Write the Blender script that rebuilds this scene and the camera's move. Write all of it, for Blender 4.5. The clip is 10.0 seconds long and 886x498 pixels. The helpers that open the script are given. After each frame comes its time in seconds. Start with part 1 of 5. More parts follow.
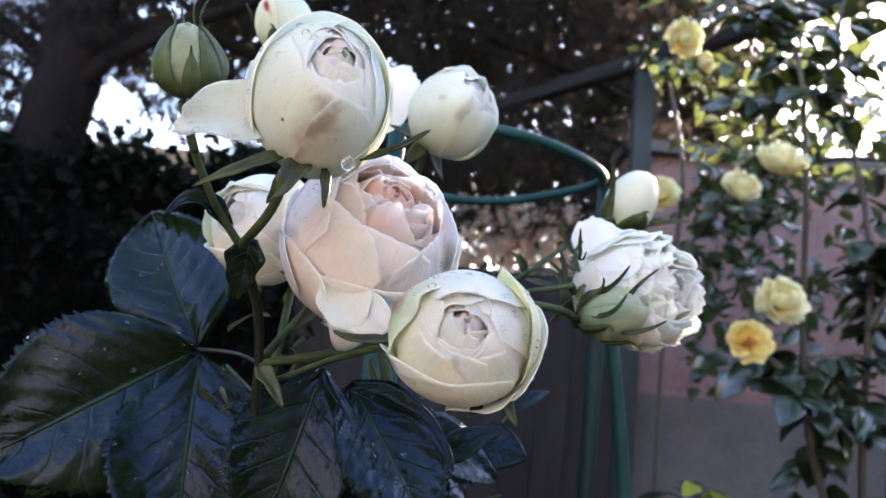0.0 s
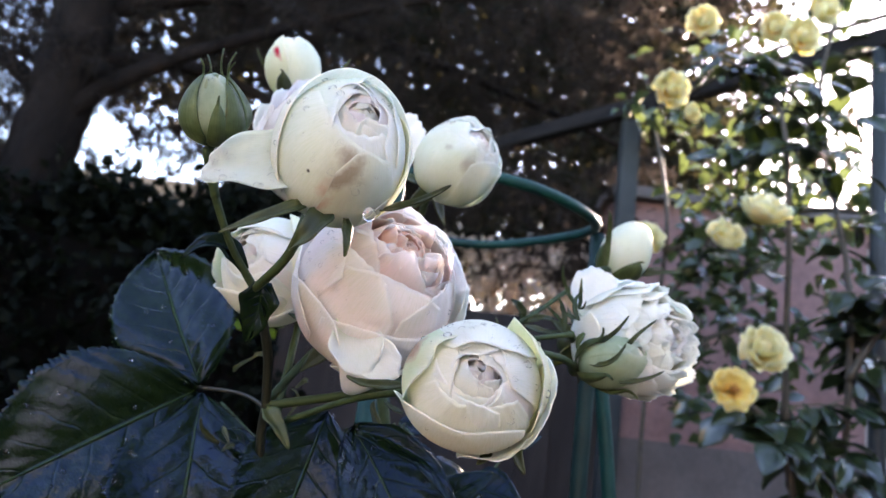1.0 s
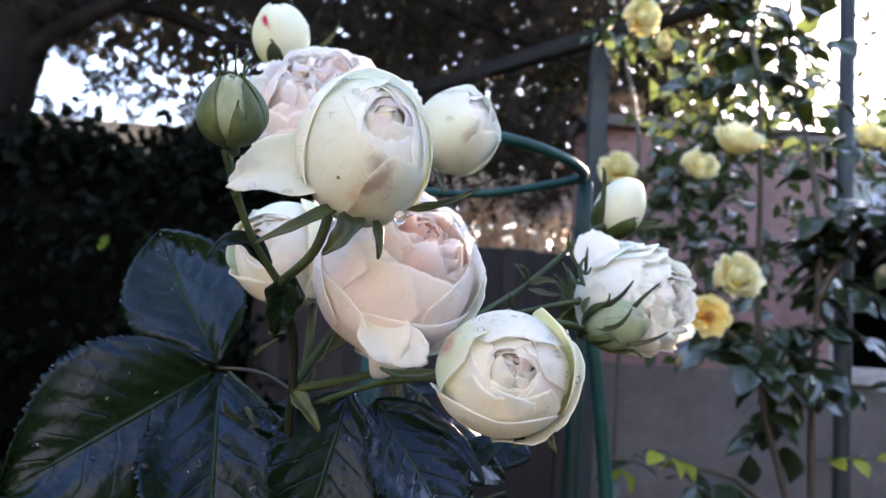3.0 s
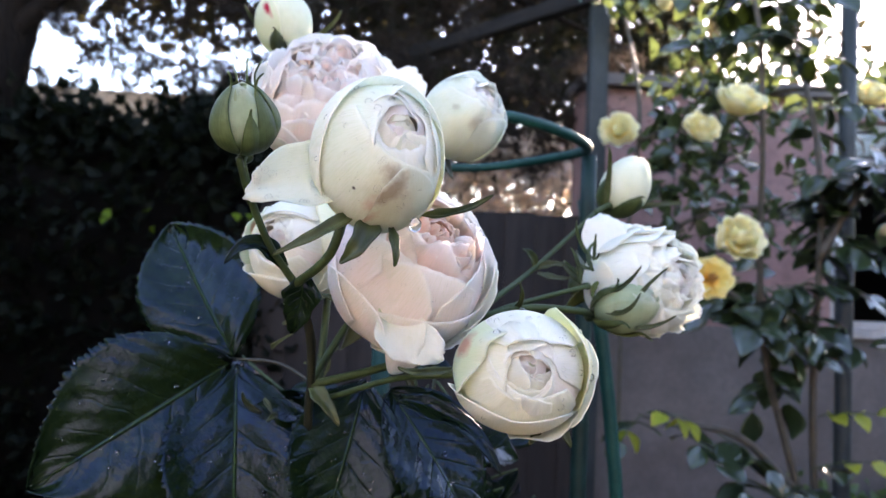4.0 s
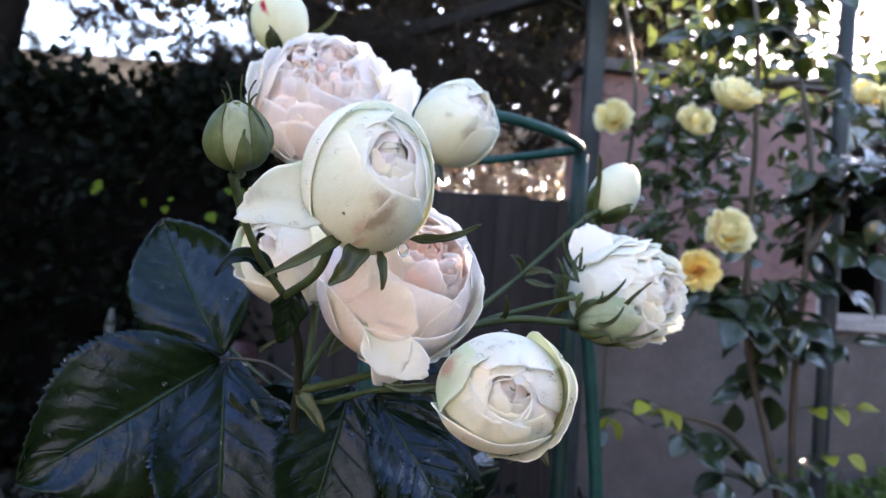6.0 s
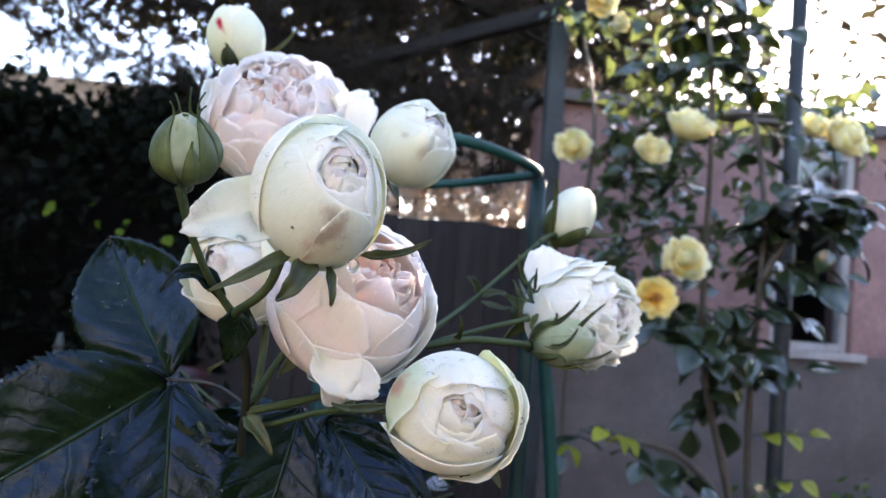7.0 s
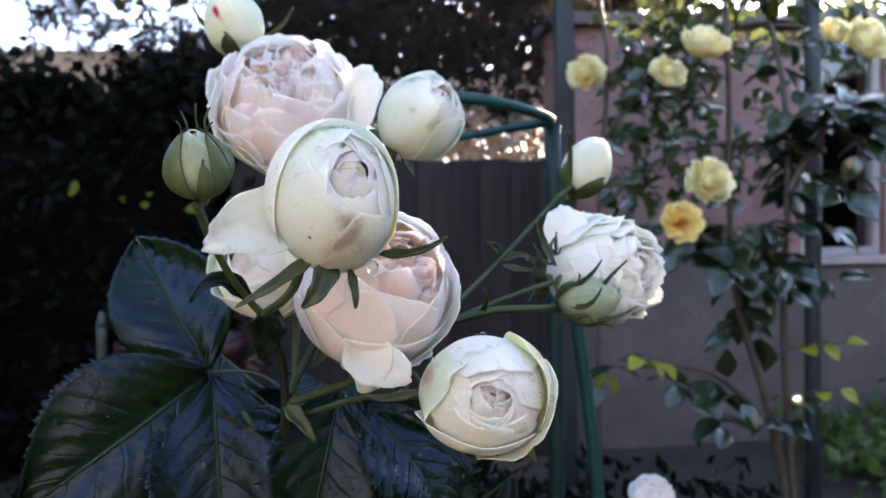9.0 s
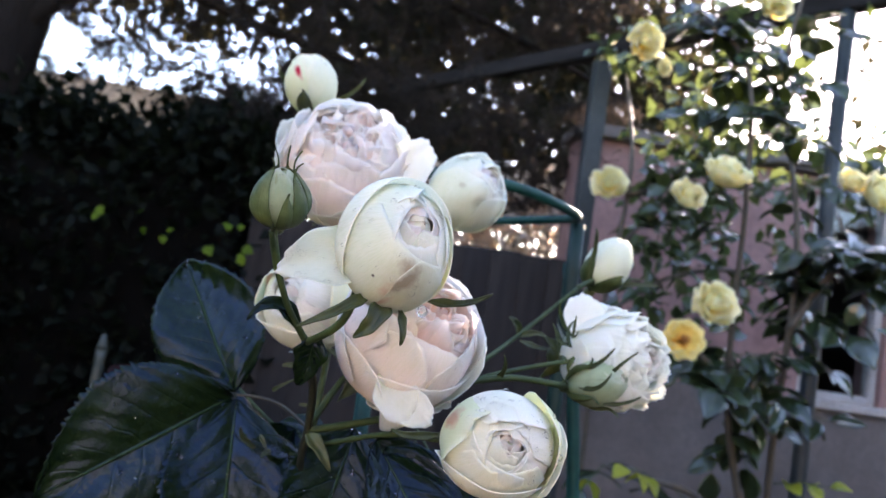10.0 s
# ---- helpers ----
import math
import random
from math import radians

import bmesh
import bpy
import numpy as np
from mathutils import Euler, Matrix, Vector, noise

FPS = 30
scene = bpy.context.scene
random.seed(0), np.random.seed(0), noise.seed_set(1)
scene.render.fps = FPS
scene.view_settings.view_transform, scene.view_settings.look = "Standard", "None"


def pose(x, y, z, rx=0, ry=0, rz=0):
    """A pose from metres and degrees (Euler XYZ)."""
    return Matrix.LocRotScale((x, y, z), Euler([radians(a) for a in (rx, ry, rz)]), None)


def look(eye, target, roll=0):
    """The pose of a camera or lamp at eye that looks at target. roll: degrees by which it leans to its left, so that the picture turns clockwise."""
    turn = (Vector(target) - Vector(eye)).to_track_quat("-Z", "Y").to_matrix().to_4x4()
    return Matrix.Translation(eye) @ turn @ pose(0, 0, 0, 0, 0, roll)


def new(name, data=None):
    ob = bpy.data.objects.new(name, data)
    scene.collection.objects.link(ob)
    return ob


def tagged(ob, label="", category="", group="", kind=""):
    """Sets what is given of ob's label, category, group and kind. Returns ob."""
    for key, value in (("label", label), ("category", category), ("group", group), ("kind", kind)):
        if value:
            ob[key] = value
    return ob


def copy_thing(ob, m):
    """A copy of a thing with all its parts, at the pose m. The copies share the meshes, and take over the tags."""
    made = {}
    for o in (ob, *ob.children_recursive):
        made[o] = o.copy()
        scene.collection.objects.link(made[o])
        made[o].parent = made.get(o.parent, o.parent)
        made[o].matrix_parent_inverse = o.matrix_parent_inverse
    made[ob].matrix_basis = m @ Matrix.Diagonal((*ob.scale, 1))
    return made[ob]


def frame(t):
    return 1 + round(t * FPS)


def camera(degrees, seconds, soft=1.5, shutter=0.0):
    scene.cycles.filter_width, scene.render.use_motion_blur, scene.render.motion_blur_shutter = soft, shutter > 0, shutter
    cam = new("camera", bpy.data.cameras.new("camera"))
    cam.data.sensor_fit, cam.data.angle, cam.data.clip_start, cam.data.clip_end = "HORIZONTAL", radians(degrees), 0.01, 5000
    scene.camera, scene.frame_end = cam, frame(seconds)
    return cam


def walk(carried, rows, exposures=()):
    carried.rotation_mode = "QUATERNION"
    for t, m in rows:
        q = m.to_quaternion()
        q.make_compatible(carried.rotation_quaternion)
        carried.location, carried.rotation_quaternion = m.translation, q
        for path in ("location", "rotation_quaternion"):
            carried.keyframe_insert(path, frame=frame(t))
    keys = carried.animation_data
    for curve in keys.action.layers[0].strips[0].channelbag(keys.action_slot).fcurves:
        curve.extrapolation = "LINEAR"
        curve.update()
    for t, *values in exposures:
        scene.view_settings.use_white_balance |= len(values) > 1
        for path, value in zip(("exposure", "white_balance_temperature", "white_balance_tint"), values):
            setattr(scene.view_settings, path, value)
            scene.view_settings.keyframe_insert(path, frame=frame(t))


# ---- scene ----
cam = camera(60.3, 10.0)
# the camera's path, in parts of METRES, turned upright by TILT and LEAN
METRES, EYE, TILT, LEAN, TURN = 0.21, 0.85, 8.0, -5.4, 0.0
ROWS = [
    (0.0, 0.0, 0.0, 0.0, 0.0, 0.0, -0.0),
    (0.5, -0.0332, -0.0243, 0.0056, -0.61, 1.4, -0.93),
    (1.0, -0.063, -0.0485, 0.0227, -1.35, 2.84, -1.54),
    (1.5, -0.09, -0.052, 0.0241, -2.66, 3.98, -1.42),
    (2.0, -0.1277, -0.0626, 0.0525, -2.86, 1.61, -0.92),
    (2.5, -0.1554, -0.074, 0.1005, -3.35, -0.74, -0.08),
    (4.0, -0.2076, -0.1034, 0.2426, -3.74, -5.46, 2.36),
    (4.5, -0.1957, -0.1082, 0.2813, -3.58, -6.8, 2.21),
    (5.0, -0.1976, -0.1093, 0.3321, -3.03, -7.05, 1.96),
    (6.5, -0.1968, -0.1286, 0.3439, -5.18, -7.38, -0.5),
    (7.0, -0.1745, -0.1136, 0.3197, -6.95, -5.26, -0.25),
    (7.5, -0.1626, -0.076, 0.3123, -8.83, -3.5, 2.59),
    (8.0, -0.1568, -0.0527, 0.3271, -8.09, -6.67, 5.5),
    (8.5, -0.1509, -0.0601, 0.3786, -6.67, -8.49, 6.76),
    (9.0, -0.1528, -0.1225, 0.435, -5.8, -10.05, 5.45),
    (9.5, -0.2023, -0.2236, 0.4339, -6.64, -5.9, -0.76),
    (10.0, -0.2719, -0.3138, 0.4007, -4.55, -3.69, -3.77),
]
EXPOSURES = [(0.0, 3.42, 7600, 27), (2.5, 3.4, 7650, 27), (4.0, 3.46, 7650, 27), (6.5, 3.43, 7600, 27), (7.3, 3.36, 7550, 27), (8.0, 3.2, 7550, 27), (8.6, 3.24, 7550, 27), (9.2, 3.28, 7550, 27), (10.0, 3.34, 7550, 27)]
walk(cam, [(t, pose(0, 0, EYE, TILT, LEAN, TURN) @ pose(METRES * x, METRES * y, METRES * z, 90 + pitch, roll, yaw)) for t, x, y, z, yaw, pitch, roll in ROWS], EXPOSURES)
cam.data.dof.use_dof = True
cam.data.dof.focus_distance = 0.33
cam.data.dof.aperture_fstop = 14.0

# ---- light: clear morning sky and a low sun behind the trees ----
SUN_AZ, SUN_EL = 31.0, 19.0
world = bpy.data.worlds.new("sky")
scene.world = world
world.use_nodes = True
wn, wl = world.node_tree.nodes, world.node_tree.links
wn.clear()
sky = wn.new("ShaderNodeTexSky")
sky.sky_type = "NISHITA"
sky.sun_disc = False
sky.sun_elevation, sky.sun_rotation = radians(SUN_EL), radians(SUN_AZ)
sky.dust_density, sky.air_density, sky.ozone_density = 0.4, 1.0, 2.5
bg = wn.new("ShaderNodeBackground")
bg.inputs["Strength"].default_value = 0.15
wout = wn.new("ShaderNodeOutputWorld")
wl.new(sky.outputs[0], bg.inputs[0])
wl.new(bg.outputs[0], wout.inputs[0])

sun_data = bpy.data.lights.new("sun", "SUN")
sun_data.energy, sun_data.angle, sun_data.color = 5.0, radians(0.5), (1.0, 0.93, 0.82)
sun = new("sun", sun_data)
sun_way = Vector((math.sin(radians(SUN_AZ)) * math.cos(radians(SUN_EL)), math.cos(radians(SUN_AZ)) * math.cos(radians(SUN_EL)), math.sin(radians(SUN_EL))))
sun.matrix_world = look(sun_way * 50, (0, 0, 0))


# ---- materials ----
def node_mat(name):
    m = bpy.data.materials.new(name)
    m.use_nodes = True
    n, l = m.node_tree.nodes, m.node_tree.links
    return m, n, l, n["Principled BSDF"], n["Material Output"]


def ramp(n, l, source, stops):
    r = n.new("ShaderNodeValToRGB")
    while len(r.color_ramp.elements) < len(stops):
        r.color_ramp.elements.new(0.5)
    for e, (p, c) in zip(r.color_ramp.elements, stops):
        e.position, e.color = p, (*c, 1)
    l.new(source, r.inputs[0])
    return r.outputs[0]


def tex(n, l, scale, detail=4.0, rough=0.55, coords="Object", stretch=None):
    c = n.new("ShaderNodeTexCoord")
    t = n.new("ShaderNodeTexNoise")
    t.inputs["Scale"].default_value, t.inputs["Detail"].default_value, t.inputs["Roughness"].default_value = scale, detail, rough
    source = c.outputs[coords]
    if stretch:
        mp = n.new("ShaderNodeMapping")
        mp.inputs["Scale"].default_value = stretch
        l.new(source, mp.inputs[0])
        source = mp.outputs[0]
    l.new(source, t.inputs["Vector"])
    return t.outputs["Fac"]


def mix(n, l, fac, a, b, mode="MIX"):
    m = n.new("ShaderNodeMix")
    m.data_type, m.blend_type = "RGBA", mode
    for sock, v in ((m.inputs[0], fac), (m.inputs[6], a), (m.inputs[7], b)):
        if isinstance(v, (int, float)):
            sock.default_value = v
        elif isinstance(v, tuple):
            sock.default_value = (*v, 1)
        else:
            l.new(v, sock)
    return m.outputs[2]


def relief(n, l, p, height, strength, distance):
    b = n.new("ShaderNodeBump")
    b.inputs["Strength"].default_value, b.inputs["Distance"].default_value = strength, distance
    l.new(height, b.inputs["Height"])
    l.new(b.outputs[0], p.inputs["Normal"])
    return b.outputs[0]


def through_light(n, l, p, out, colour, share):
    """Lets part of the light pass, as in petals and leaves."""
    tr = n.new("ShaderNodeBsdfTranslucent")
    if isinstance(colour, tuple):
        tr.inputs[0].default_value = (*colour, 1)
    else:
        l.new(colour, tr.inputs[0])
    ms = n.new("ShaderNodeMixShader")
    ms.inputs[0].default_value = share
    l.new(p.outputs[0], ms.inputs[1])
    l.new(tr.outputs[0], ms.inputs[2])
    l.new(ms.outputs[0], out.inputs[0])


def petal_mat(name, base, body, edge, stain=(0.42, 0.3, 0.12), stain_from=0.68, share=0.56, rough=0.42, blots=()):
    """A petal: base, body and edge colours run along it, with faint veins and brown water marks.
    blots: bruises of their own, as (across, along, half width, half length, colour, strength)."""
    m, n, l, p, out = node_mat(name)
    uv = n.new("ShaderNodeUVMap")
    sep = n.new("ShaderNodeSeparateXYZ")
    l.new(uv.outputs[0], sep.inputs[0])
    along = ramp(n, l, sep.outputs[1], [(0.0, base), (0.4, body), (0.8, body), (1.0, edge)])
    rnd = n.new("ShaderNodeObjectInfo")
    tint = ramp(n, l, rnd.outputs["Random"], [(0.0, (0.97, 0.97, 0.94)), (1.0, (1.0, 1.0, 1.0))])
    col = mix(n, l, 1.0, along, tint, "MULTIPLY")
    soft = ramp(n, l, tex(n, l, 55.0), [(0.35, (0.93, 0.95, 0.88)), (0.6, (1, 1, 1))])
    col = mix(n, l, 0.5, col, soft, "MULTIPLY")
    mark = ramp(n, l, tex(n, l, 34.0, 6.0, 0.65), [(stain_from, (0, 0, 0)), (stain_from + 0.12, (0.3, 0.3, 0.3))])
    col = mix(n, l, mark, col, stain)
    veins = tex(n, l, 6.0, 4.0, 0.65, "UV", (18.0, 1.2, 1.0))
    col = mix(n, l, 0.8, col, ramp(n, l, veins, [(0.36, (0.9, 0.92, 0.86)), (0.56, (1, 1, 1))]), "MULTIPLY")
    for bu, bv, ru, rv, tone, strength in blots:
        d = n.new("ShaderNodeMapping")
        d.inputs["Location"].default_value = (-bu / ru, -bv / rv, 0)
        d.inputs["Scale"].default_value = (1 / ru, 1 / rv, 0)
        l.new(uv.outputs[0], d.inputs[0])
        ln = n.new("ShaderNodeVectorMath")
        ln.operation = "LENGTH"
        l.new(d.outputs[0], ln.inputs[0])
        wob = n.new("ShaderNodeMath")
        wob.operation = "MULTIPLY_ADD"
        wob.inputs[1].default_value = 1.6
        l.new(tex(n, l, 150.0, 5.0, 0.65), wob.inputs[0])
        less = n.new("ShaderNodeMath")
        less.operation = "SUBTRACT"
        less.inputs[1].default_value = 0.8
        l.new(ln.outputs["Value"], less.inputs[0])
        l.new(less.outputs[0], wob.inputs[2])
        mask = ramp(n, l, wob.outputs[0], [(0.25, (strength,) * 3), (1.0, (0, 0, 0))])
        col = mix(n, l, mask, col, tone)
    l.new(col, p.inputs["Base Color"])
    p.inputs["Roughness"].default_value = rough
    p.inputs["Specular IOR Level"].default_value = 0.35
    crepe = tex(n, l, 420.0, 3.0, 0.6)
    crumple = tex(n, l, 85.0, 4.0, 0.6)
    relief(n, l, p, mix(n, l, 0.45, mix(n, l, 0.3, veins, crepe), crumple), 1.0, 0.0015)
    through_light(n, l, p, out, col, share)
    return m


def leaf_mat(name, dark, light, under, rough=0.3, share=0.25, coat=0.0, gloss=0.5, veins=0.0):
    """A leaf; veins: how many pairs of side veins are pressed into it."""
    m, n, l, p, out = node_mat(name)
    rnd = n.new("ShaderNodeObjectInfo")
    patch = ramp(n, l, tex(n, l, 28.0), [(0.3, dark), (0.7, light)])
    tint = ramp(n, l, rnd.outputs["Random"], [(0.0, (0.7, 0.75, 0.7)), (0.7, (1.0, 1.0, 1.0)), (1.0, (1.25, 1.2, 0.9))])
    col = mix(n, l, 1.0, patch, tint, "MULTIPLY")
    col = mix(n, l, 1.0, col, ramp(n, l, tex(n, l, 210.0, 4.0, 0.65), [(0.35, (0.7, 0.72, 0.6)), (0.65, (1.25, 1.2, 1.25))]), "MULTIPLY")
    height = tex(n, l, 160.0, 3.0)
    if not veins:
        ribs = tex(n, l, 3.0, 3.0, 0.6, "UV", (9.0, 0.8, 1.0))
        height = mix(n, l, 0.6, height, ribs)
        col = mix(n, l, 1.0, col, ramp(n, l, ribs, [(0.35, (0.65, 0.68, 0.6)), (0.65, (1.2, 1.15, 1.1))]), "MULTIPLY")
    p.inputs["Roughness"].default_value = rough
    p.inputs["Coat Weight"].default_value = coat
    p.inputs["Coat Roughness"].default_value = 0.1
    p.inputs["Specular IOR Level"].default_value = gloss
    if veins:
        def calc(op, a, b=None, c=None):
            q = n.new("ShaderNodeMath")
            q.operation = op
            for sock, v in zip(q.inputs, (a, b, c)):
                if isinstance(v, (int, float)):
                    sock.default_value = v
                elif v is not None:
                    l.new(v, sock)
            return q.outputs[0]

        uv = n.new("ShaderNodeUVMap")
        sep = n.new("ShaderNodeSeparateXYZ")
        l.new(uv.outputs[0], sep.inputs[0])
        off = calc("ABSOLUTE", calc("SUBTRACT", sep.outputs[0], 0.5))
        run = calc("MULTIPLY_ADD", tex(n, l, 40.0, 2.0), 0.5, calc("MULTIPLY_ADD", sep.outputs[1], veins, calc("MULTIPLY", off, -veins * 0.42)))
        line = calc("ABSOLUTE", calc("SUBTRACT", calc("FRACT", run), 0.5))
        side = ramp(n, l, line, [(0.0, (1, 1, 1)), (0.07, (0, 0, 0))])
        side = mix(n, l, 1.0, side, ramp(n, l, off, [(0.1, (0.2, 0.2, 0.2)), (0.4, (0.06, 0.06, 0.06))]), "MULTIPLY")
        rib = ramp(n, l, off, [(0.003, (1, 1, 1)), (0.014, (0, 0, 0))])
        both = mix(n, l, 1.0, mix(n, l, 1.0, side, (0.12, 0.12, 0.12), "MULTIPLY"), rib, "LIGHTEN")
        col = mix(n, l, both, col, tuple(2.6 * c for c in light))
        pucker = mix(n, l, 1.0, mix(n, l, 0.7, height, tex(n, l, 95.0, 3.0, 0.6)), side, "SUBTRACT")
        height = mix(n, l, 1.0, pucker, rib, "ADD")
        # blue tint on the shine imitates deep blue sky mirrored in the leaf
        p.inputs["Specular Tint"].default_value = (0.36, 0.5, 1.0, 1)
        wet = mix(n, l, 0.5, tex(n, l, 24.0, 3.0, 0.6), tex(n, l, 90.0, 5.0, 0.7))
        l.new(ramp(n, l, wet, [(0.42, (0.13,) * 3), (0.6, (rough * 1.2,) * 3)]), p.inputs["Roughness"])
    l.new(col, p.inputs["Base Color"])
    relief(n, l, p, height, 0.7 if veins else 0.4, 0.0022 if veins else 0.001)
    through_light(n, l, p, out, under, share)
    return m


def plain_mat(name, a, b, scale, rough=0.6, metal=0.0, bump=0.3, depth=0.002, stretch=None, fine=None, random_tint=False, gloss=0.4):
    """Two mottled tones with a coarse and a fine grain."""
    m, n, l, p, out = node_mat(name)
    f1 = tex(n, l, scale, 5.0, 0.6, "Object", stretch)
    col = ramp(n, l, f1, [(0.3, a), (0.7, b)])
    f2 = tex(n, l, fine or scale * 9, 4.0, 0.6, "Object", stretch)
    col = mix(n, l, 0.55, col, ramp(n, l, f2, [(0.3, (0.55, 0.55, 0.55)), (0.65, (1.1, 1.1, 1.1))]), "MULTIPLY")
    if random_tint:
        rnd = n.new("ShaderNodeObjectInfo")
        col = mix(n, l, 1.0, col, ramp(n, l, rnd.outputs["Random"], [(0.0, (0.7, 0.7, 0.72)), (1.0, (1.1, 1.06, 1.0))]), "MULTIPLY")
    l.new(col, p.inputs["Base Color"])
    l.new(ramp(n, l, f2, [(0.2, (rough * 0.75,) * 3), (0.8, (min(1, rough * 1.2),) * 3)]), p.inputs["Roughness"])
    p.inputs["Metallic"].default_value = metal
    p.inputs["Specular IOR Level"].default_value = gloss
    relief(n, l, p, f2, bump, depth)
    return m


BROWN, ROSY, OLIVE = (0.3, 0.2, 0.1), (0.62, 0.3, 0.2), (0.6, 0.58, 0.4)
M_WHITE = petal_mat("cream_white_petal", (0.78, 0.83, 0.66), (0.945, 0.95, 0.905), (0.97, 0.97, 0.94))
M_GREENISH = petal_mat("greenish_white_petal", (0.72, 0.81, 0.6), (0.88, 0.92, 0.83), (0.95, 0.96, 0.91))
M_BRUISED = petal_mat("bruised_white_petal", (0.64, 0.72, 0.52), (0.87, 0.91, 0.82), (0.94, 0.955, 0.9),
                      blots=[(0.64, 0.78, 0.2, 0.2, OLIVE, 0.35), (0.64, 0.9, 0.1, 0.09, BROWN, 0.6), (0.6, 0.64, 0.06, 0.1, ROSY, 0.4), (0.47, 0.67, 0.014, 0.014, (0.03, 0.025, 0.02), 0.95)])
M_BRUISE_EDGE = petal_mat("brown_edged_white_petal", (0.64, 0.72, 0.52), (0.87, 0.91, 0.82), (0.94, 0.955, 0.9),
                          blots=[(0.2, 0.75, 0.5, 0.25, OLIVE, 0.35), (0.14, 0.88, 0.3, 0.12, BROWN, 0.65), (0.02, 0.66, 0.12, 0.1, ROSY, 0.45)])
M_BLOTCHED = petal_mat("blotched_white_petal", (0.6, 0.68, 0.44), (0.86, 0.9, 0.78), (0.93, 0.945, 0.87), blots=[(0.62, 0.82, 0.12, 0.12, BROWN, 0.35), (0.3, 0.8, 0.06, 0.05, BROWN, 0.3)])
M_RUSTED = petal_mat("rust_marked_petal", (0.66, 0.78, 0.46), (0.83, 0.89, 0.7), (0.92, 0.93, 0.82), blots=[(0.42, 0.7, 0.22, 0.13, ROSY, 0.75)])
M_CREAM = petal_mat("cream_petal", (0.8, 0.85, 0.64), (0.935, 0.94, 0.86), (0.965, 0.955, 0.89), stain_from=0.64)
M_YELLOWED = petal_mat("yellowed_petal", (0.8, 0.83, 0.5), (0.94, 0.915, 0.68), (0.95, 0.92, 0.76), stain_from=0.62)
M_BLUSH = petal_mat("pale_blush_petal", (0.95, 0.83, 0.73), (0.975, 0.918, 0.905), (0.985, 0.965, 0.955), stain_from=0.72)
M_PINK = petal_mat("pink_petal", (0.97, 0.7, 0.6), (0.98, 0.835, 0.805), (0.99, 0.94, 0.925), stain_from=0.75, share=0.7)
M_PINKER = petal_mat("pink_heart_petal", (0.97, 0.5, 0.36), (0.98, 0.7, 0.6), (0.99, 0.86, 0.81), stain_from=0.8, share=0.7)
M_PALE = petal_mat("pale_pink_petal", (0.95, 0.83, 0.75), (0.98, 0.915, 0.91), (0.99, 0.965, 0.96), stain_from=0.76, share=0.68)
M_BUD = petal_mat("green_bud_petal", (0.22, 0.34, 0.16), (0.53, 0.65, 0.46), (0.8, 0.86, 0.76), (0.25, 0.34, 0.16), stain_from=0.5)
M_GREENBUD = petal_mat("deep_green_bud_petal", (0.2, 0.28, 0.13), (0.33, 0.42, 0.23), (0.5, 0.58, 0.36), stain_from=0.62)
M_SPOT = petal_mat("red_spotted_petal", (0.7, 0.8, 0.5), (0.86, 0.91, 0.76), (0.94, 0.94, 0.87), blots=[(0.74, 0.74, 0.17, 0.085, (0.6, 0.02, 0.06), 1.0)])
M_YELLOW = petal_mat("yellow_petal", (0.92, 0.66, 0.12), (0.96, 0.88, 0.53), (0.97, 0.93, 0.73), (0.5, 0.3, 0.05), 0.78, 0.55)
M_GOLD = petal_mat("golden_petal", (0.85, 0.38, 0.03), (0.95, 0.74, 0.22), (0.96, 0.85, 0.45), (0.5, 0.25, 0.04), 0.72, 0.55)
M_BUDSEPAL = leaf_mat("young_sepal_green", (0.022, 0.045, 0.016), (0.09, 0.135, 0.055), (0.2, 0.26, 0.08), 0.5, 0.2, gloss=0.35)
M_SEPAL = leaf_mat("sepal_green", (0.017, 0.026, 0.009), (0.06, 0.08, 0.029), (0.14, 0.2, 0.05), 0.42, 0.2, gloss=0.4)
M_STEM = plain_mat("rose_stem", (0.016, 0.03, 0.009), (0.042, 0.066, 0.022), 60, 0.6, bump=0.25, gloss=0.2)
# rose_stem darkened: shade among the leaves is put into this colour
M_SHADECANE = plain_mat("shade_green_cane", (0.008, 0.01, 0.005), (0.018, 0.02, 0.01), 50, 0.5, bump=0.3)
M_CANE = plain_mat("brown_cane", (0.03, 0.025, 0.018), (0.07, 0.055, 0.035), 40, 0.6)
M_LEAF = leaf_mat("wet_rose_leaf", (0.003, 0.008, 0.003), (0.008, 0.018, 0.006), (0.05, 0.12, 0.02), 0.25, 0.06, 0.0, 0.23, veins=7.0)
M_LEAF2 = leaf_mat("climber_leaf", (0.012, 0.024, 0.013), (0.03, 0.05, 0.024), (0.15, 0.2, 0.06), 0.2, 0.24, 0.45)
M_LIME = leaf_mat("young_lime_leaf", (0.2, 0.24, 0.02), (0.38, 0.38, 0.04), (0.6, 0.6, 0.05), 0.4, 0.45)
# brighter than hedge_leaf: light on these ivy leaves is put into the green
M_IVYLIT = leaf_mat("ivy_leaf_painted_lit", (0.04, 0.075, 0.004), (0.085, 0.13, 0.006), (0.2, 0.3, 0.01), 0.6, 0.3, gloss=0.12)
# pale, strongly translucent leaf colour that imitates a warm bright patch
M_GLOWLEAF = leaf_mat("pale_glow_leaf", (0.3, 0.21, 0.15), (0.5, 0.38, 0.29), (0.98, 0.84, 0.72), 0.5, 0.75, gloss=0.3)
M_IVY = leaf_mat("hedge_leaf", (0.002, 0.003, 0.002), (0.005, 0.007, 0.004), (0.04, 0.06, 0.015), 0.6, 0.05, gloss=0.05)
